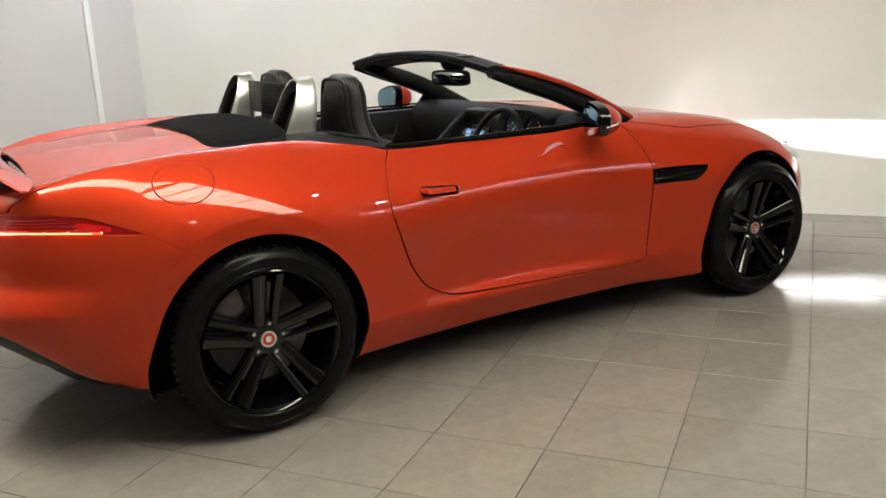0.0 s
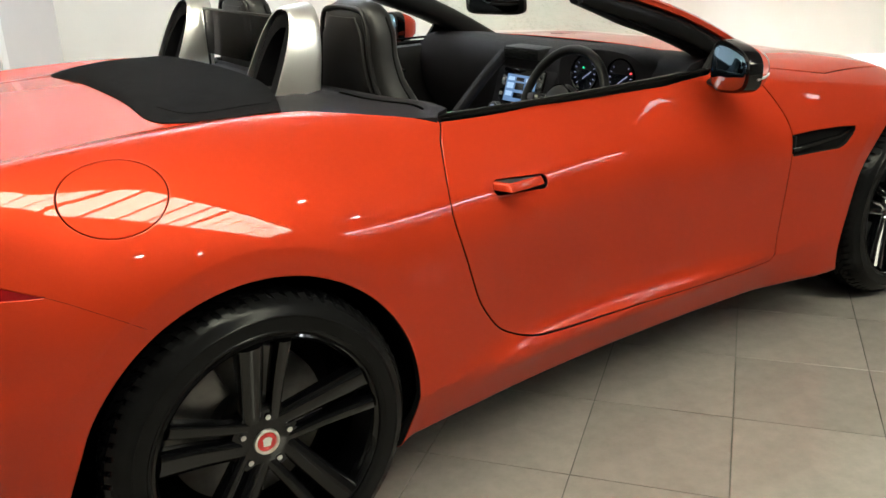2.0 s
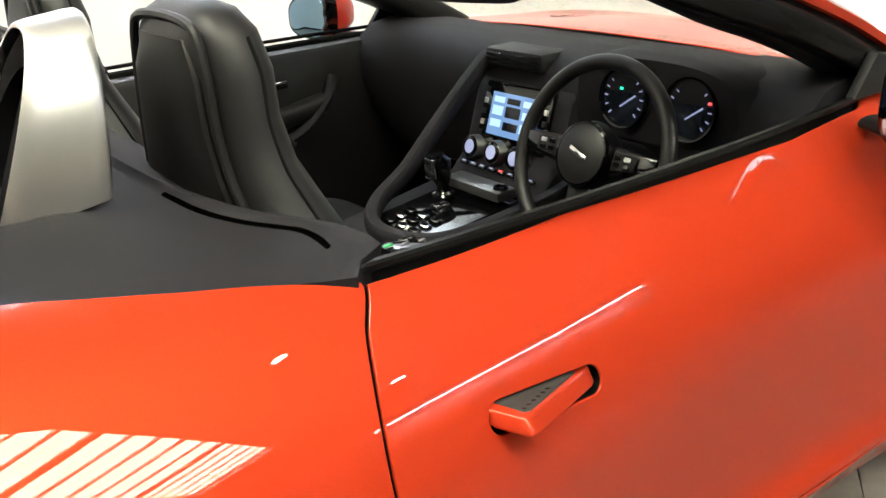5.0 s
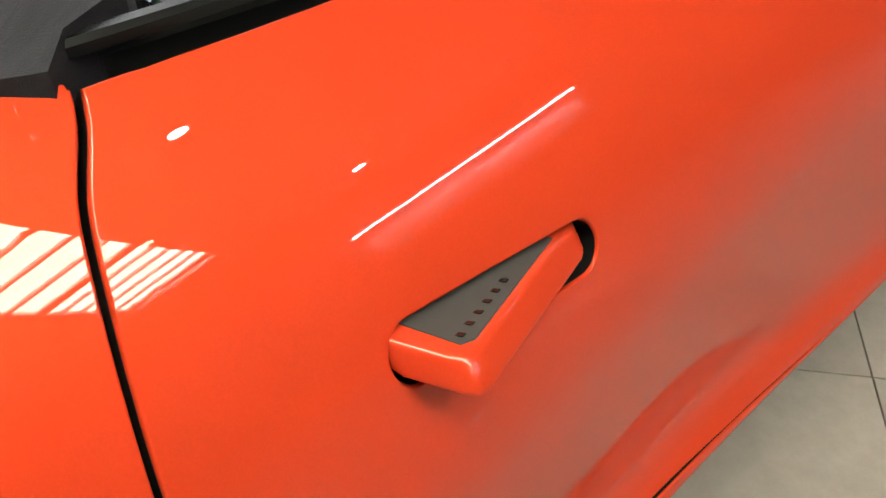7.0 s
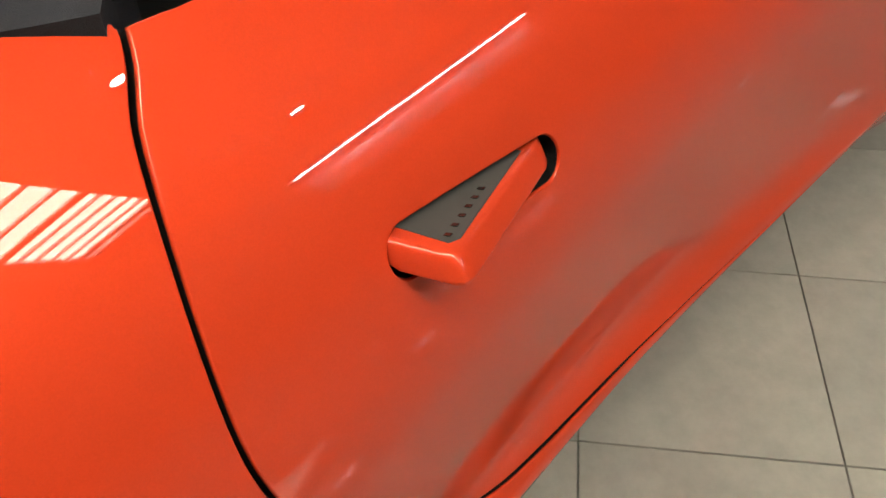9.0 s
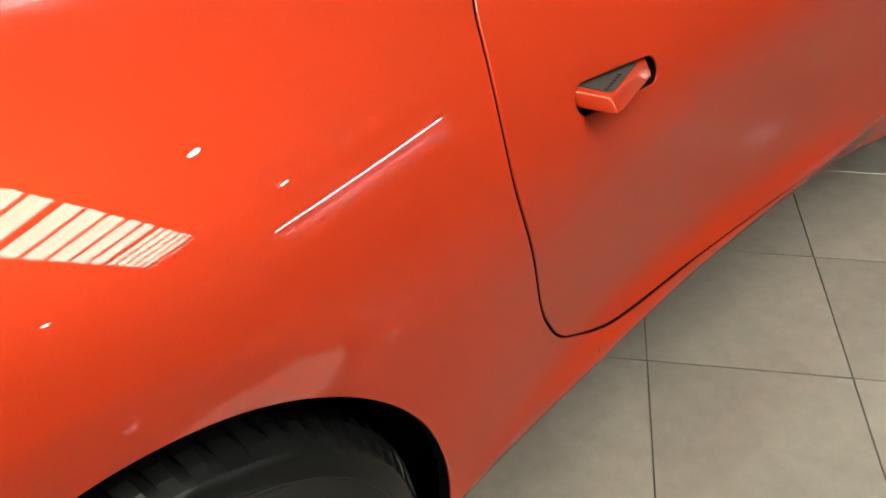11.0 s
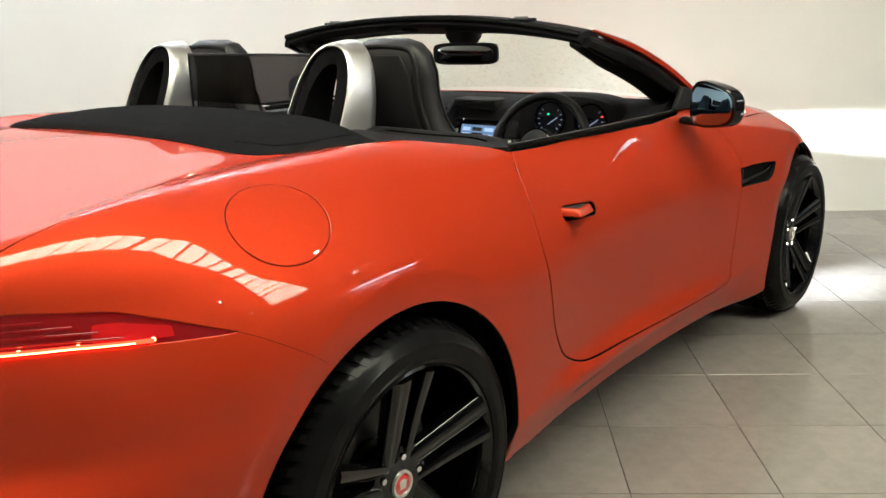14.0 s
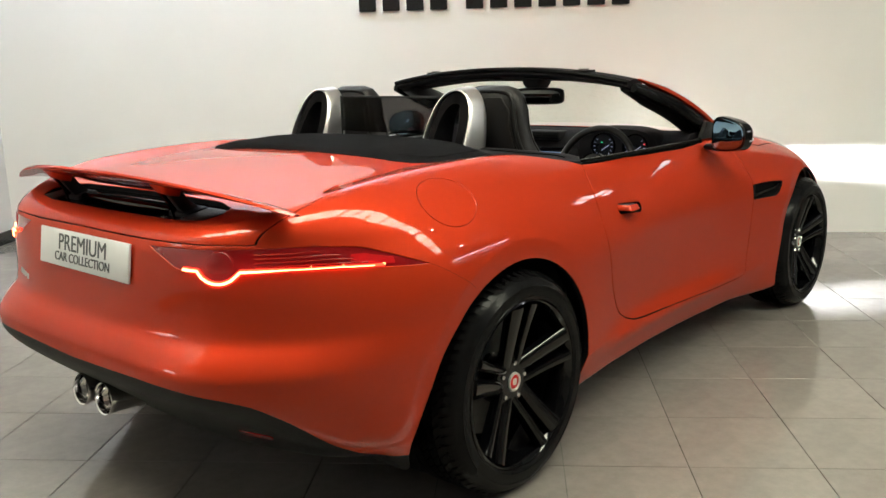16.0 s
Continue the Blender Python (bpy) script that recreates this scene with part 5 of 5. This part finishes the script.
TRIM_GREY = material("grey_metal_plate", (0.04, 0.036, 0.035), rough=0.6, spec=0.15, vary=0.1, scale=40)
handle(-1, door_r)
handle(1, door_l)
for s in (-1, 1):
    ob = part("side_vent", box(2.06, s * 0.872, 0.708, 0.40, 0.03, 0.10, 0.008), DARK_VOID, car, "dark side air vent in the wing")
    part("vent_blade", prism([(1.90, 0.680), (2.16, 0.688), (2.235, 0.716), (2.16, 0.700), (1.90, 0.696)], 0.03, Matrix(((1, 0, 0, 0), (0, 0, 1, s * 0.895 - 0.015), (0, 1, 0, 0), (0, 0, 0, 1))), 0.002, 1), BLACK_GLOSS, ob)
    part("vent_fin", box(1.905, s * 0.898, 0.710, 0.008, 0.022, 0.05, 0.002, 1), BLACK_PLASTIC, ob)
    for k in range(7):
        part("bonnet_louvre", box(2.10 + 0.045 * k, s * 0.42, float(TOP(2.10 + 0.045 * k)) + float(CREST(2.10 + 0.045 * k)) * 0.36 - 0.002, 0.034, 0.12, 0.006, 0.002, 1, m=pose(0, 0, 0, 0, 9, 0)), BLACK_PLASTIC, car)

# ---------------------------------------------------------------- tail
LAMP_GLOW = material("lit_red_strip", (0.5, 0.02, 0.02), rough=0.2, vary=0.0, emit=(1.0, 0.24, 0.07), power=9.0)
LAMP_RED = material("lit_red_lens", (0.45, 0.01, 0.01), rough=0.15, vary=0.0, emit=(1.0, 0.035, 0.010), power=3.2)
LAMP_DEEP = material("dim_red_lens", (0.26, 0.005, 0.006), rough=0.10, coat=1.0, vary=0.1, scale=40, emit=(1.0, 0.01, 0.01), power=0.15)
for s, lamp in ((-1, lamp_r), (1, lamp_l)):
    def on_lamp(q, z, out=0.003):
        """A place on the lamp's face, q round the corner and z up."""
        ang = np.linspace(0, math.pi / 2, 180)
        w = np.stack([-np.cos(ang), np.sin(ang), 0 * ang], 1)
        a = np.tile((-0.40, 0.30, z), (180, 1))
        lo, hi = np.zeros(180), np.full(180, 0.9)
        for _ in range(20):
            mid = (lo + hi) / 2
            inside = skin(a + w * mid[:, None]) < 0
            lo, hi = np.where(inside, mid, lo), np.where(inside, hi, mid)
        p = a + w * lo[:, None]
        k = int(np.argmin(np.abs(p[:, 0] + p[:, 1] - q)))
        return Vector((p[k, 0] + w[k, 0] * out, s * (p[k, 1] + w[k, 1] * out), z))

    def bead(lamp=lamp):
        pts = []
        for q in np.linspace(-0.37, 0.40, 44):
            z = float(LAMP_LOW(q)) + 0.008
            pts.append(on_lamp(q, z))
        out = []
        for p in pts:
            d = abs(abs(p.y) - BALL[0])
            if d < BALL[2]:
                p.z = min(p.z, BALL[1] - math.sqrt(max(BALL[2] ** 2 - d * d, 0)) * 0.92 + 0.006)
            out.append(p)
        return out

    path = bead()
    part("light_strip", sweep(path[:42], oval(0.0045, 0.0066, 10), scales=[1.0 - 0.45 * min(max((k - 16) / 8, 0), 1) for k in range(42)]), LAMP_RED, lamp, "glowing red light strip")
    part("light_core", sweep([q + Vector((-0.004, s * 0.003, 0.0)) for q in path[:40]], oval(0.0042, 0.0032, 8), scales=[1.0 - 0.62 * min(max((k - 13) / 9, 0), 1) for k in range(40)]), LAMP_GLOW, lamp)
    for q in (0.10, 0.215, 0.36):
        c = on_lamp(q, float(LAMP_LOW(q)) + 0.009, 0.002)
        part("light_dot", shift(lathe([(0.0, -0.003), (0.0028, -0.0015), (0.0034, 0.003)], 12, "y"), c), LAMP_GLOW, lamp)
    wedge = bmesh.new()
    rows = []
    for q in np.linspace(0.24, 0.40, 14):
        low, high = float(LAMP_LOW(q)) + 0.010, float(LAMP_HIGH(q)) - 0.008 - 0.012 * (0.40 - q) / 0.16
        high = max(high, low + 0.002)
        rows.append([wedge.verts.new(on_lamp(q, low + (high - low) * f, 0.0012)) for f in (0, 0.33, 0.67, 1)])
    for r, q in zip(rows, rows[1:]):
        for j in range(3):
            wedge.faces.new((r[j], q[j], q[j + 1], r[j + 1]))
    part("lamp_wedge", wedge, LAMP_DEEP, lamp)
    for k in range(4):
        z0 = 0.836 + 0.010 * k
        part("lamp_fin", sweep([on_lamp(q, z0 - 0.01 * ramp(np.array([q]), 0.1, 0.45)[0], 0.0) for q in np.linspace(-0.10, 0.30 - 0.05 * k, 12)], oval(0.0028, 0.0022, 8)), DARK_LENS, lamp)
    part("round_lens", lathe([(0.0, -0.001), (0.028, 0.0002), (0.038, 0.003), (0.040, 0.008)], 36, "x"), DARK_LENS, lamp).matrix_basis = Matrix.Translation(on_lamp(-0.232, 0.836, -0.001)) @ pose(0, 0, 0, 0, 0, -s * 28)

for y, w in ((0.468, 0.014), (0.446, 0.018), (0.420, 0.020), (0.392, 0.016)):
    part("badge_bar", box(-0.866 - 0.21 * (0.471 - y), y, 0.693 - 0.077 * (0.471 - y), 0.005, w, 0.020, 0.0015, 1, m=None), CHROME, car)
plate = part("number_plate", box(0, 0, 0, 0.008, 0.52, 0.111, 0.003, 2), WHITE_PLATE, car, "white display plate lettered in dark grey")
plate.matrix_basis = pose(-0.8935, -0.019, 0.817, 0, 8.5, 0)


def lettering(text, size, m, mat, parent, depth=0.0008):
    cu = bpy.data.curves.new("lettering", "FONT")
    cu.body, cu.size, cu.extrude, cu.align_x, cu.align_y = text, size, depth, "CENTER", "CENTER"
    tmp = bpy.data.objects.new("lettering", cu)
    me = bpy.data.meshes.new_from_object(tmp)
    bpy.data.objects.remove(tmp)
    me.materials.append(mat)
    ob = part("lettering", me, None, parent)
    ob.matrix_basis = m
    return ob


lettering("PREMIUM", 0.069, pose(-0.0048, 0, 0.017, 90, 0, -90), GREY_INK, plate)
lettering("CAR COLLECTION", 0.0385, pose(-0.0048, 0, -0.026, 90, 0, -90), GREY_INK, plate)

# bumper seams from the lamps to the wheel openings
for s in (-1, 1):
    line = []
    for x, z in smoothed([(-0.388, 0.809), (-0.35, 0.790), (-0.317, 0.770), (-0.265, 0.737), (-0.222, 0.706)], 5):
        ys = np.linspace(0.7, 1.0, 1200)
        inside = skin(np.stack([ys * 0 + x, ys, ys * 0 + z], 1)) < 0
        line.append((x, s * (float(ys[inside].max()) - 0.0003), z))
    part("bumper_seam", sweep(line, oval(0.0007, 0.0006, 6)), DARK_VOID, car)

# raised spoiler, its rear edge higher than its front edge
bm = bmesh.new()
rows = []
n = 48
for i in range(n + 1):
    t = -1 + 2 * i / n
    y = 0.765 * t
    x = -0.870 + 0.160 * t * t
    z = 1.060 - 0.088 * abs(t) ** 2.3
    c = 0.170 * (1 - 0.90 * t ** 4)
    k = 1 - 0.6 * t ** 4
    fall = 0.42 * (1 - 0.5 * t * t)
    sec = [(-0.003, -0.004), (0.004, 0.0005), (0.25 * c, 0.003 * k - 0.25 * c * fall), (0.6 * c, 0.006 * k - 0.6 * c * fall), (c, -c * fall), (c * 0.99, -0.006 * k - c * fall),
           (0.6 * c, -0.010 * k - 0.6 * c * fall), (0.22 * c, -0.013 * k - 0.22 * c * fall), (0.05 * c, -0.013 * k), (0.0, -0.009 * k)]
    rows.append([bm.verts.new((x + a, y, z + b)) for a, b in sec])
m = len(rows[0])
for r, q in zip(rows, rows[1:]):
    for j in range(m):
        bm.faces.new((r[j], r[(j + 1) % m], q[(j + 1) % m], q[j]))
bm.faces.new(rows[0])
bm.faces.new(rows[-1][::-1])
bmesh.ops.recalc_face_normals(bm, faces=bm.faces[:])
spoiler = part("spoiler", bm, PAINT, car, "raised orange rear spoiler on black struts")
for y in (-0.31, 0.31):
    part("bracket", blob([((-0.800 + a, y, z), (1, 0, -0.2), (0, 1, 0), d, w, 4) for a, z, d, w in ((0.032, 0.992, 0.018, 0.020), (0.024, 1.000, 0.028, 0.026), (0.015, 1.022, 0.036, 0.034))], 20), PAINT, spoiler)
    part("strut", sweep([(-0.690, y, 0.925), (-0.735, y, 0.965), (-0.765, y, 1.006)], oval(0.020, 0.013, 12, 4), up=(0, 1, 0)), BLACK_PLASTIC, spoiler)
    part("strut_arm", sweep([(-0.735, y + 0.03, 0.915), (-0.750, y + 0.03, 0.960), (-0.785, y + 0.03, 1.008)], oval(0.009, 0.007, 8), up=(0, 1, 0)), BLACK_GLOSS, spoiler)
    part("strut_foot", box(-0.712, y + 0.01, 0.938, 0.07, 0.10, 0.020, 0.007, 2, m=pose(0, 0, 0, 0, -10, 0)), BLACK_PLASTIC, spoiler)
    part("drain_tray", box(-0.726, math.copysign(0.405, y), 0.938, 0.10, 0.10, 0.010, 0.004, 2, m=pose(0, 0, 0, 0, -9, 0)), BLACK_PLASTIC, spoiler)
tray = part("well_panel", sweep([(-0.702, -0.25, 0.944), (-0.710, -0.12, 0.947), (-0.712, 0, 0.948), (-0.710, 0.12, 0.947), (-0.702, 0.25, 0.944)], [(-0.042, -0.012), (-0.042, 0.002), (-0.032, 0.008), (0.030, -0.001), (0.038, -0.006), (0.038, -0.012)]), BLACK_GLOSS, spoiler, "gloss black panel with screws in the spoiler recess")
for k in range(7):
    part("screw", shift(lathe([(0.0, 0.004), (0.004, 0.0035), (0.005, 0.0)], 10, "z"), (-0.738, -0.21 + 0.07 * k, 0.942)), STEEL, tray)
# exhausts
for y in (0.068, -0.068):
    ex = part("exhaust_pipe", lathe([(0.036, 0.18), (0.042, 0.02), (0.046, 0.0), (0.0445, -0.003), (0.041, 0.0), (0.038, 0.05), (0.036, 0.16)], 36, "x"), CHROME, car, "round polished exhaust tailpipe")
    ex.matrix_basis = pose(-0.905, y, 0.380, 0, 6, 0) @ Matrix.Diagonal((1, 1.1, 1.1, 1))
    part("pipe_inside", lathe([(0.0, 0.15), (0.039, 0.15)], 24, "x"), DARK_VOID, ex)
    part("pipe_baffle", lathe([(0.016, 0.030), (0.035, 0.038), (0.035, 0.06), (0.016, 0.06)], 20, "x", True), CHROME, ex)
# headlamps
HEAD_BACK = 0.125
BEAM_X, BEAM_Y = 3.302, 0.46
HEAD_GLOW = material("headlamp_element", (0.9, 0.9, 0.9), rough=0.2, vary=0.0, emit=(1.0, 0.97, 0.92), power=25.0)
for s in (-1, 1):
    hl = part("headlamp", blob([((x - HEAD_BACK, s * y, z), (0, 1, 0), (0, 0, 1), a, b, 2.2) for x, y, z, a, b in ((2.98, 0.755, 0.705, 0.02, 0.02), (3.06, 0.745, 0.695, 0.055, 0.035), (3.16, 0.725, 0.67, 0.065, 0.045), (3.235, 0.70, 0.65, 0.045, 0.035), (3.26, 0.69, 0.645, 0.02, 0.015))], 24),
              WHITE_PLATE, car, "lit clear headlamp")
    part("headlamp_lens", lathe([(0.0, 0.012), (0.025, 0.008), (0.032, 0.0)], 24, "x"), HEAD_GLOW, hl).matrix_basis = Matrix.Translation((3.262 - HEAD_BACK, s * 0.69, 0.645))
    # The second spot is added fill, lifting the wall above the beam.
    for kind, watts, spread, size in (("headlamp_beam", 340, 80, 0.0013), ("wall_spill_fill", 4, 150, 0.02)):
        ld = bpy.data.lights.new(kind, "SPOT")
        ld.energy, ld.spot_size, ld.spot_blend, ld.shadow_soft_size, ld.color = watts, radians(spread), 0.8, size, (1.0, 0.96, 0.90)
        lo = new(kind, ld)
        x, z = (BEAM_X, 0.645) if spread < 100 else (BEAM_X + 0.050, 0.600)
        lo.matrix_basis = look((x, s * BEAM_Y, z), (5.0, s * BEAM_Y, z))
        lo.parent = car
    # Unseen plates added ahead of the nose to trim the beam to a band.
    for low, high in ((-0.0004, 0.034), (-0.036, -0.0060)):
        part("beam_shade", box(BEAM_X + 0.038, s * BEAM_Y, 0.645 + (low + high) / 2, 0.0012, 0.074, high - low), DARK_VOID, hl)

# ---------------------------------------------------------------- on the walls
def wall_bars(v0, v1, z0, z1, widths, label):
    ob = tagged(new("wall_sign"), label, "sign")
    total = sum(widths)
    v = v0
    for w in widths:
        step = (v1 - v0) * w / total
        if w != 0.5:
            bm = box(U1 - 0.012, v + step / 2, (z0 + z1) / 2, 0.020, abs(step) * 0.72, z1 - z0, 0.003, 1)
            bm.transform(ROOM)
            part("sign_bar", bm, SIGN_BLACK, ob)
        v += step
    return ob


wall_bars(0.42, -1.62, 1.715, 1.90, [1, 1, 1, 1, 0.5, 1, 1, 1, 1, 1, 1, 1], "row of raised black sign bars on the cream wall")
wall_bars(0.55, -1.75, 2.10, 2.22, [1, 1, 1, 0.5, 1, 1, 1, 1, 1, 1, 1, 1, 1, 1, 1, 1, 1], "upper row of raised black sign bars on the cream wall")
bm = box((U0 + U1) / 2, V1 - 0.010, 0.05, U1 - U0 - 0.02, 0.018, 0.10, 0.003, 1)
bm.transform(ROOM)
tagged(part("baseboard", bm, SIGN_BLACK), "low black skirting board along the wall", "skirting", kind="structure")
bm = box(2.96, V1 - 0.009, 2.3, 0.07, 0.016, 4.5, 0.004, 1)
bm.transform(ROOM)
tagged(part("trim", bm, WALL), "white vertical cover strip on the side wall", "trim", kind="structure")


# ---------------------------------------------------------------- ceiling and lamps
SKY_GLOW = material("daylit_roof_light", (0.8, 0.78, 0.7), rough=0.5, vary=0.05, emit=(1.0, 0.94, 0.68), power=14.0)
TUBE_GLOW = material("fluorescent_tube", (0.9, 0.9, 0.9), rough=0.3, vary=0.0, emit=(1.0, 0.97, 0.95), power=28.0)
# For strip lights added out of view to brighten the front wall.
WALL_WASH_TUBE = material("added_wall_wash_tube", (0.9, 0.9, 0.9), rough=0.3, vary=0.0, emit=(0.93, 0.96, 1.0), power=170.0)
SPOT_GLOW = material("led_spot", (0.9, 0.9, 0.9), rough=0.3, vary=0.0, emit=(1.0, 0.96, 0.92), power=120.0)
LAMP_WHITE = material("white_lamp_casing", (0.75, 0.75, 0.74), rough=0.4, vary=0.05)


def ceiling(holes):
    us = sorted({U0, U1, *[h[0] for h in holes], *[h[1] for h in holes]})
    vs = sorted({V0, V1, *[h[2] for h in holes], *[h[3] for h in holes]})
    bm = bmesh.new()
    for a, b in zip(us, us[1:]):
        for c, d in zip(vs, vs[1:]):
            mu, mv = (a + b) / 2, (c + d) / 2
            if any(h[0] < mu < h[1] and h[2] < mv < h[3] for h in holes):
                continue
            q = box((a + b) / 2, (c + d) / 2, CEIL + 0.06, b - a, d - c, 0.12)
            bm = join(bm, q)
    bm.transform(ROOM)
    return tagged(part("ceiling", bm, CEILING, smooth=False), "plain pale showroom ceiling with roof lights", "ceiling", kind="structure")


def roof_light(u0, u1, v0, v1, bars):
    ob = tagged(new("roof_light"), "daylit translucent roof light with dark glazing bars", "skylight")
    bm = box((u0 + u1) / 2, (v0 + v1) / 2, CEIL + 0.10, u1 - u0, v1 - v0, 0.01)
    bm.transform(ROOM)
    part("glazing", bm, SKY_GLOW, ob, smooth=False)
    v = v0 + 0.22
    for w, step, count in bars:
        for k in range(count):
            bm = box((u0 + u1) / 2, v, CEIL + 0.05, u1 - u0, w if k else w + 0.10, 0.06)
            bm.transform(ROOM)
            part("glazing_bar", bm, LAMP_WHITE, ob, smooth=False)
            v += step
    return ob


def tube(u, v, z, length, turn, glow):
    ob = tagged(new("strip_light"), "unseen white fluorescent strip light hung under the ceiling", "lamp", "ceiling strip lights")
    ob.matrix_basis = ROOM @ pose(u, v, z, 0, 0, turn)
    part("casing", box(0, 0, 0.055, length, 0.10, 0.05, 0.008), LAMP_WHITE, ob)
    part("tube", lathe([(0.0, -length / 2 + 0.03), (0.030, -length / 2 + 0.03), (0.030, length / 2 - 0.03), (0.0, length / 2 - 0.03)], 14, "x"), glow, ob)
    # Added flange keeps the wall-wash tube out of the car's reflections.
    if glow is WALL_WASH_TUBE:
        part("reflector", box(0, 0.062, -0.028, length + 0.04, 0.008, 0.22, 0.002, 1), LAMP_WHITE, ob)
    for e in (-1, 1):
        part("bracket", box(e * length * 0.4, 0, (CEIL - z) / 2 + 0.03, 0.02, 0.02, CEIL - z - 0.06), LAMP_WHITE, ob)
    return ob


def spot(u, v):
    ob = tagged(new("ceiling_spot"), "small round white recessed spotlight", "lamp", "ceiling spots")
    ob.matrix_basis = ROOM @ pose(u, v, CEIL)
    part("trim_ring", lathe([(0.065, -0.002), (0.090, -0.006), (0.095, 0.0)], 24, "z"), LAMP_WHITE, ob)
    part("lens", lathe([(0.0, -0.004), (0.065, -0.003)], 24, "z"), SPOT_GLOW, ob)
    return ob


ceiling([(-1.72, -0.86, -8.8, 3.2)])
roof_light(-1.72, -0.86, -8.8, 3.2, [(0.045, 0.36, 5), (0.06, 0.52, 5), (0.06, 0.52, 5), (0.06, 0.52, 8)])
tube(0.95, -9.7, 3.35, 2.4, 0, TUBE_GLOW)
# Baffle added under the tube to stop its floor image in the door.
bm = box(0.95, -9.58, 3.24, 2.5, 0.36, 0.02, 0.004, 1)
bm.transform(ROOM)
tagged(part("trim_tube_baffle", bm, LAMP_WHITE), "unseen white ledge added to block a strip light's floor reflection", "ledge", kind="structure")
bm = box(0.95, V0 + 0.016, 2.86, 2.3, 0.03, 0.62, 0.005, 1)
bm.transform(ROOM)
tagged(part("trim_board", bm, WALL), "pale painted board on the wall under a strip light", "board", kind="structure")
# Two unseen strip lights, added to wash the front wall with light.
for v, length in ((2.3, 1.0), (0.6, 1.2)):
    tube(2.85, v, 4.1, length, 90, WALL_WASH_TUBE)
for u, v in ((0.15, -5.25), (0.48, -9.2), (-3.3, -5.3), (-3.3, -7.9)):
    spot(u, v)

DAY_GLOW = material("daylit_window_pane", (0.8, 0.8, 0.8), rough=0.2, vary=0.0, emit=(1.0, 0.95, 0.88), power=6.0)


def window(name, m, width, height, panes):
    """A framed window set on a wall; m places its middle, its normal along y."""
    ob = tagged(new(name), "small bright window with white frame", "window", kind="structure")
    ob.matrix_basis = m
    for k in range(panes):
        x = -width / 2 + width * (k + 0.5) / panes
        part("pane", box(x, 0.012, 0, width / panes - 0.03, 0.008, height - 0.06), DAY_GLOW, ob, smooth=False)
    for k in range(panes + 1):
        part("mullion", box(-width / 2 + width * k / panes, 0.02, 0, 0.035, 0.036, height, 0.003, 1), LAMP_WHITE, ob)
    for e in (-1, 1):
        part("window_rail", box(0, 0.02, e * height / 2, width + 0.035, 0.036, 0.035, 0.003, 1), LAMP_WHITE, ob)
    return ob


window("window_1", ROOM @ pose(U1, -5.6, 2.75, 0, 0, 90), 0.34, 0.20, 2)
window("window_2", ROOM @ pose(-1.84, V1, 1.66, 0, 0, 180), 0.45, 0.55, 1)

# ---------------------------------------------------------------- floor
TILE_SIZE, TILE_U, TILE_V = 0.414, 0.429, -1.726


def tile_mesh():
    t, g, b = TILE_SIZE - 0.003, 0.0, 0.0006
    bm = bmesh.new()
    h = t / 2
    low = [bm.verts.new((x, y, -0.008)) for x, y in ((-h, -h), (h, -h), (h, h), (-h, h))]
    mid = [bm.verts.new((x, y, -b)) for x, y in ((-h, -h), (h, -h), (h, h), (-h, h))]
    top = [bm.verts.new((x, y, 0)) for x, y in ((-h + b, -h + b), (h - b, -h + b), (h - b, h - b), (-h + b, h - b))]
    for i in range(4):
        j = (i + 1) % 4
        bm.faces.new((low[i], low[j], mid[j], mid[i]))
        bm.faces.new((mid[i], mid[j], top[j], top[i]))
    bm.faces.new(top)
    return mesh_of("tile", bm, TILE, smooth=False)


bm = box((U0 + U1) / 2, (V0 + V1) / 2, -0.057, U1 - U0 + 0.2, V1 - V0 + 0.2, 0.1)
bm.transform(ROOM)
floor = tagged(part("floor", bm, GROUT, smooth=False), "glossy grey porcelain floor tiles with dark joints", "floor", kind="structure")
tile = tile_mesh()
rest_v, rest_f = [], []
i0, i1 = math.floor((U0 - TILE_U) / TILE_SIZE), math.floor((U1 - TILE_U) / TILE_SIZE)
j0, j1 = math.floor((V0 - TILE_V) / TILE_SIZE), math.floor((V1 - TILE_V) / TILE_SIZE)
for i in range(i0, i1 + 1):
    for j in range(j0, j1 + 1):
        u, v = TILE_U + (i + 0.5) * TILE_SIZE, TILE_V + (j + 0.5) * TILE_SIZE
        edge = i in (i0, i1) or j in (j0, j1)
        if not edge and -1.2 < u < 3.4 and -4.0 < v < 3.3:
            ob = new("tile", tile)
            ob.parent = floor
            ob.matrix_basis = ROOM @ pose(u, v, random.uniform(-0.0003, 0.0003), random.gauss(0, 0.03), random.gauss(0, 0.03), 0)
        else:
            h = TILE_SIZE / 2 - 0.002
            a, b, c, d = max(u - h, U0), min(u + h, U1), max(v - h, V0), min(v + h, V1)
            if b - a < 0.01 or d - c < 0.01:
                continue
            k = len(rest_v)
            rest_v += [tuple(room(p, q, z)) for z in (-0.008, 0.0) for p, q in ((a, c), (b, c), (b, d), (a, d))]
            rest_f += [(k + 4, k + 5, k + 6, k + 7)] + [(k + m, k + (m + 1) % 4, k + 4 + (m + 1) % 4, k + 4 + m) for m in range(4)]
me = bpy.data.meshes.new("outer_tiles")
me.from_pydata(rest_v, [], rest_f)
me.materials.append(TILE)
ob = part("outer_tiles", me, None, floor)
tagged(ob, kind="stuff")
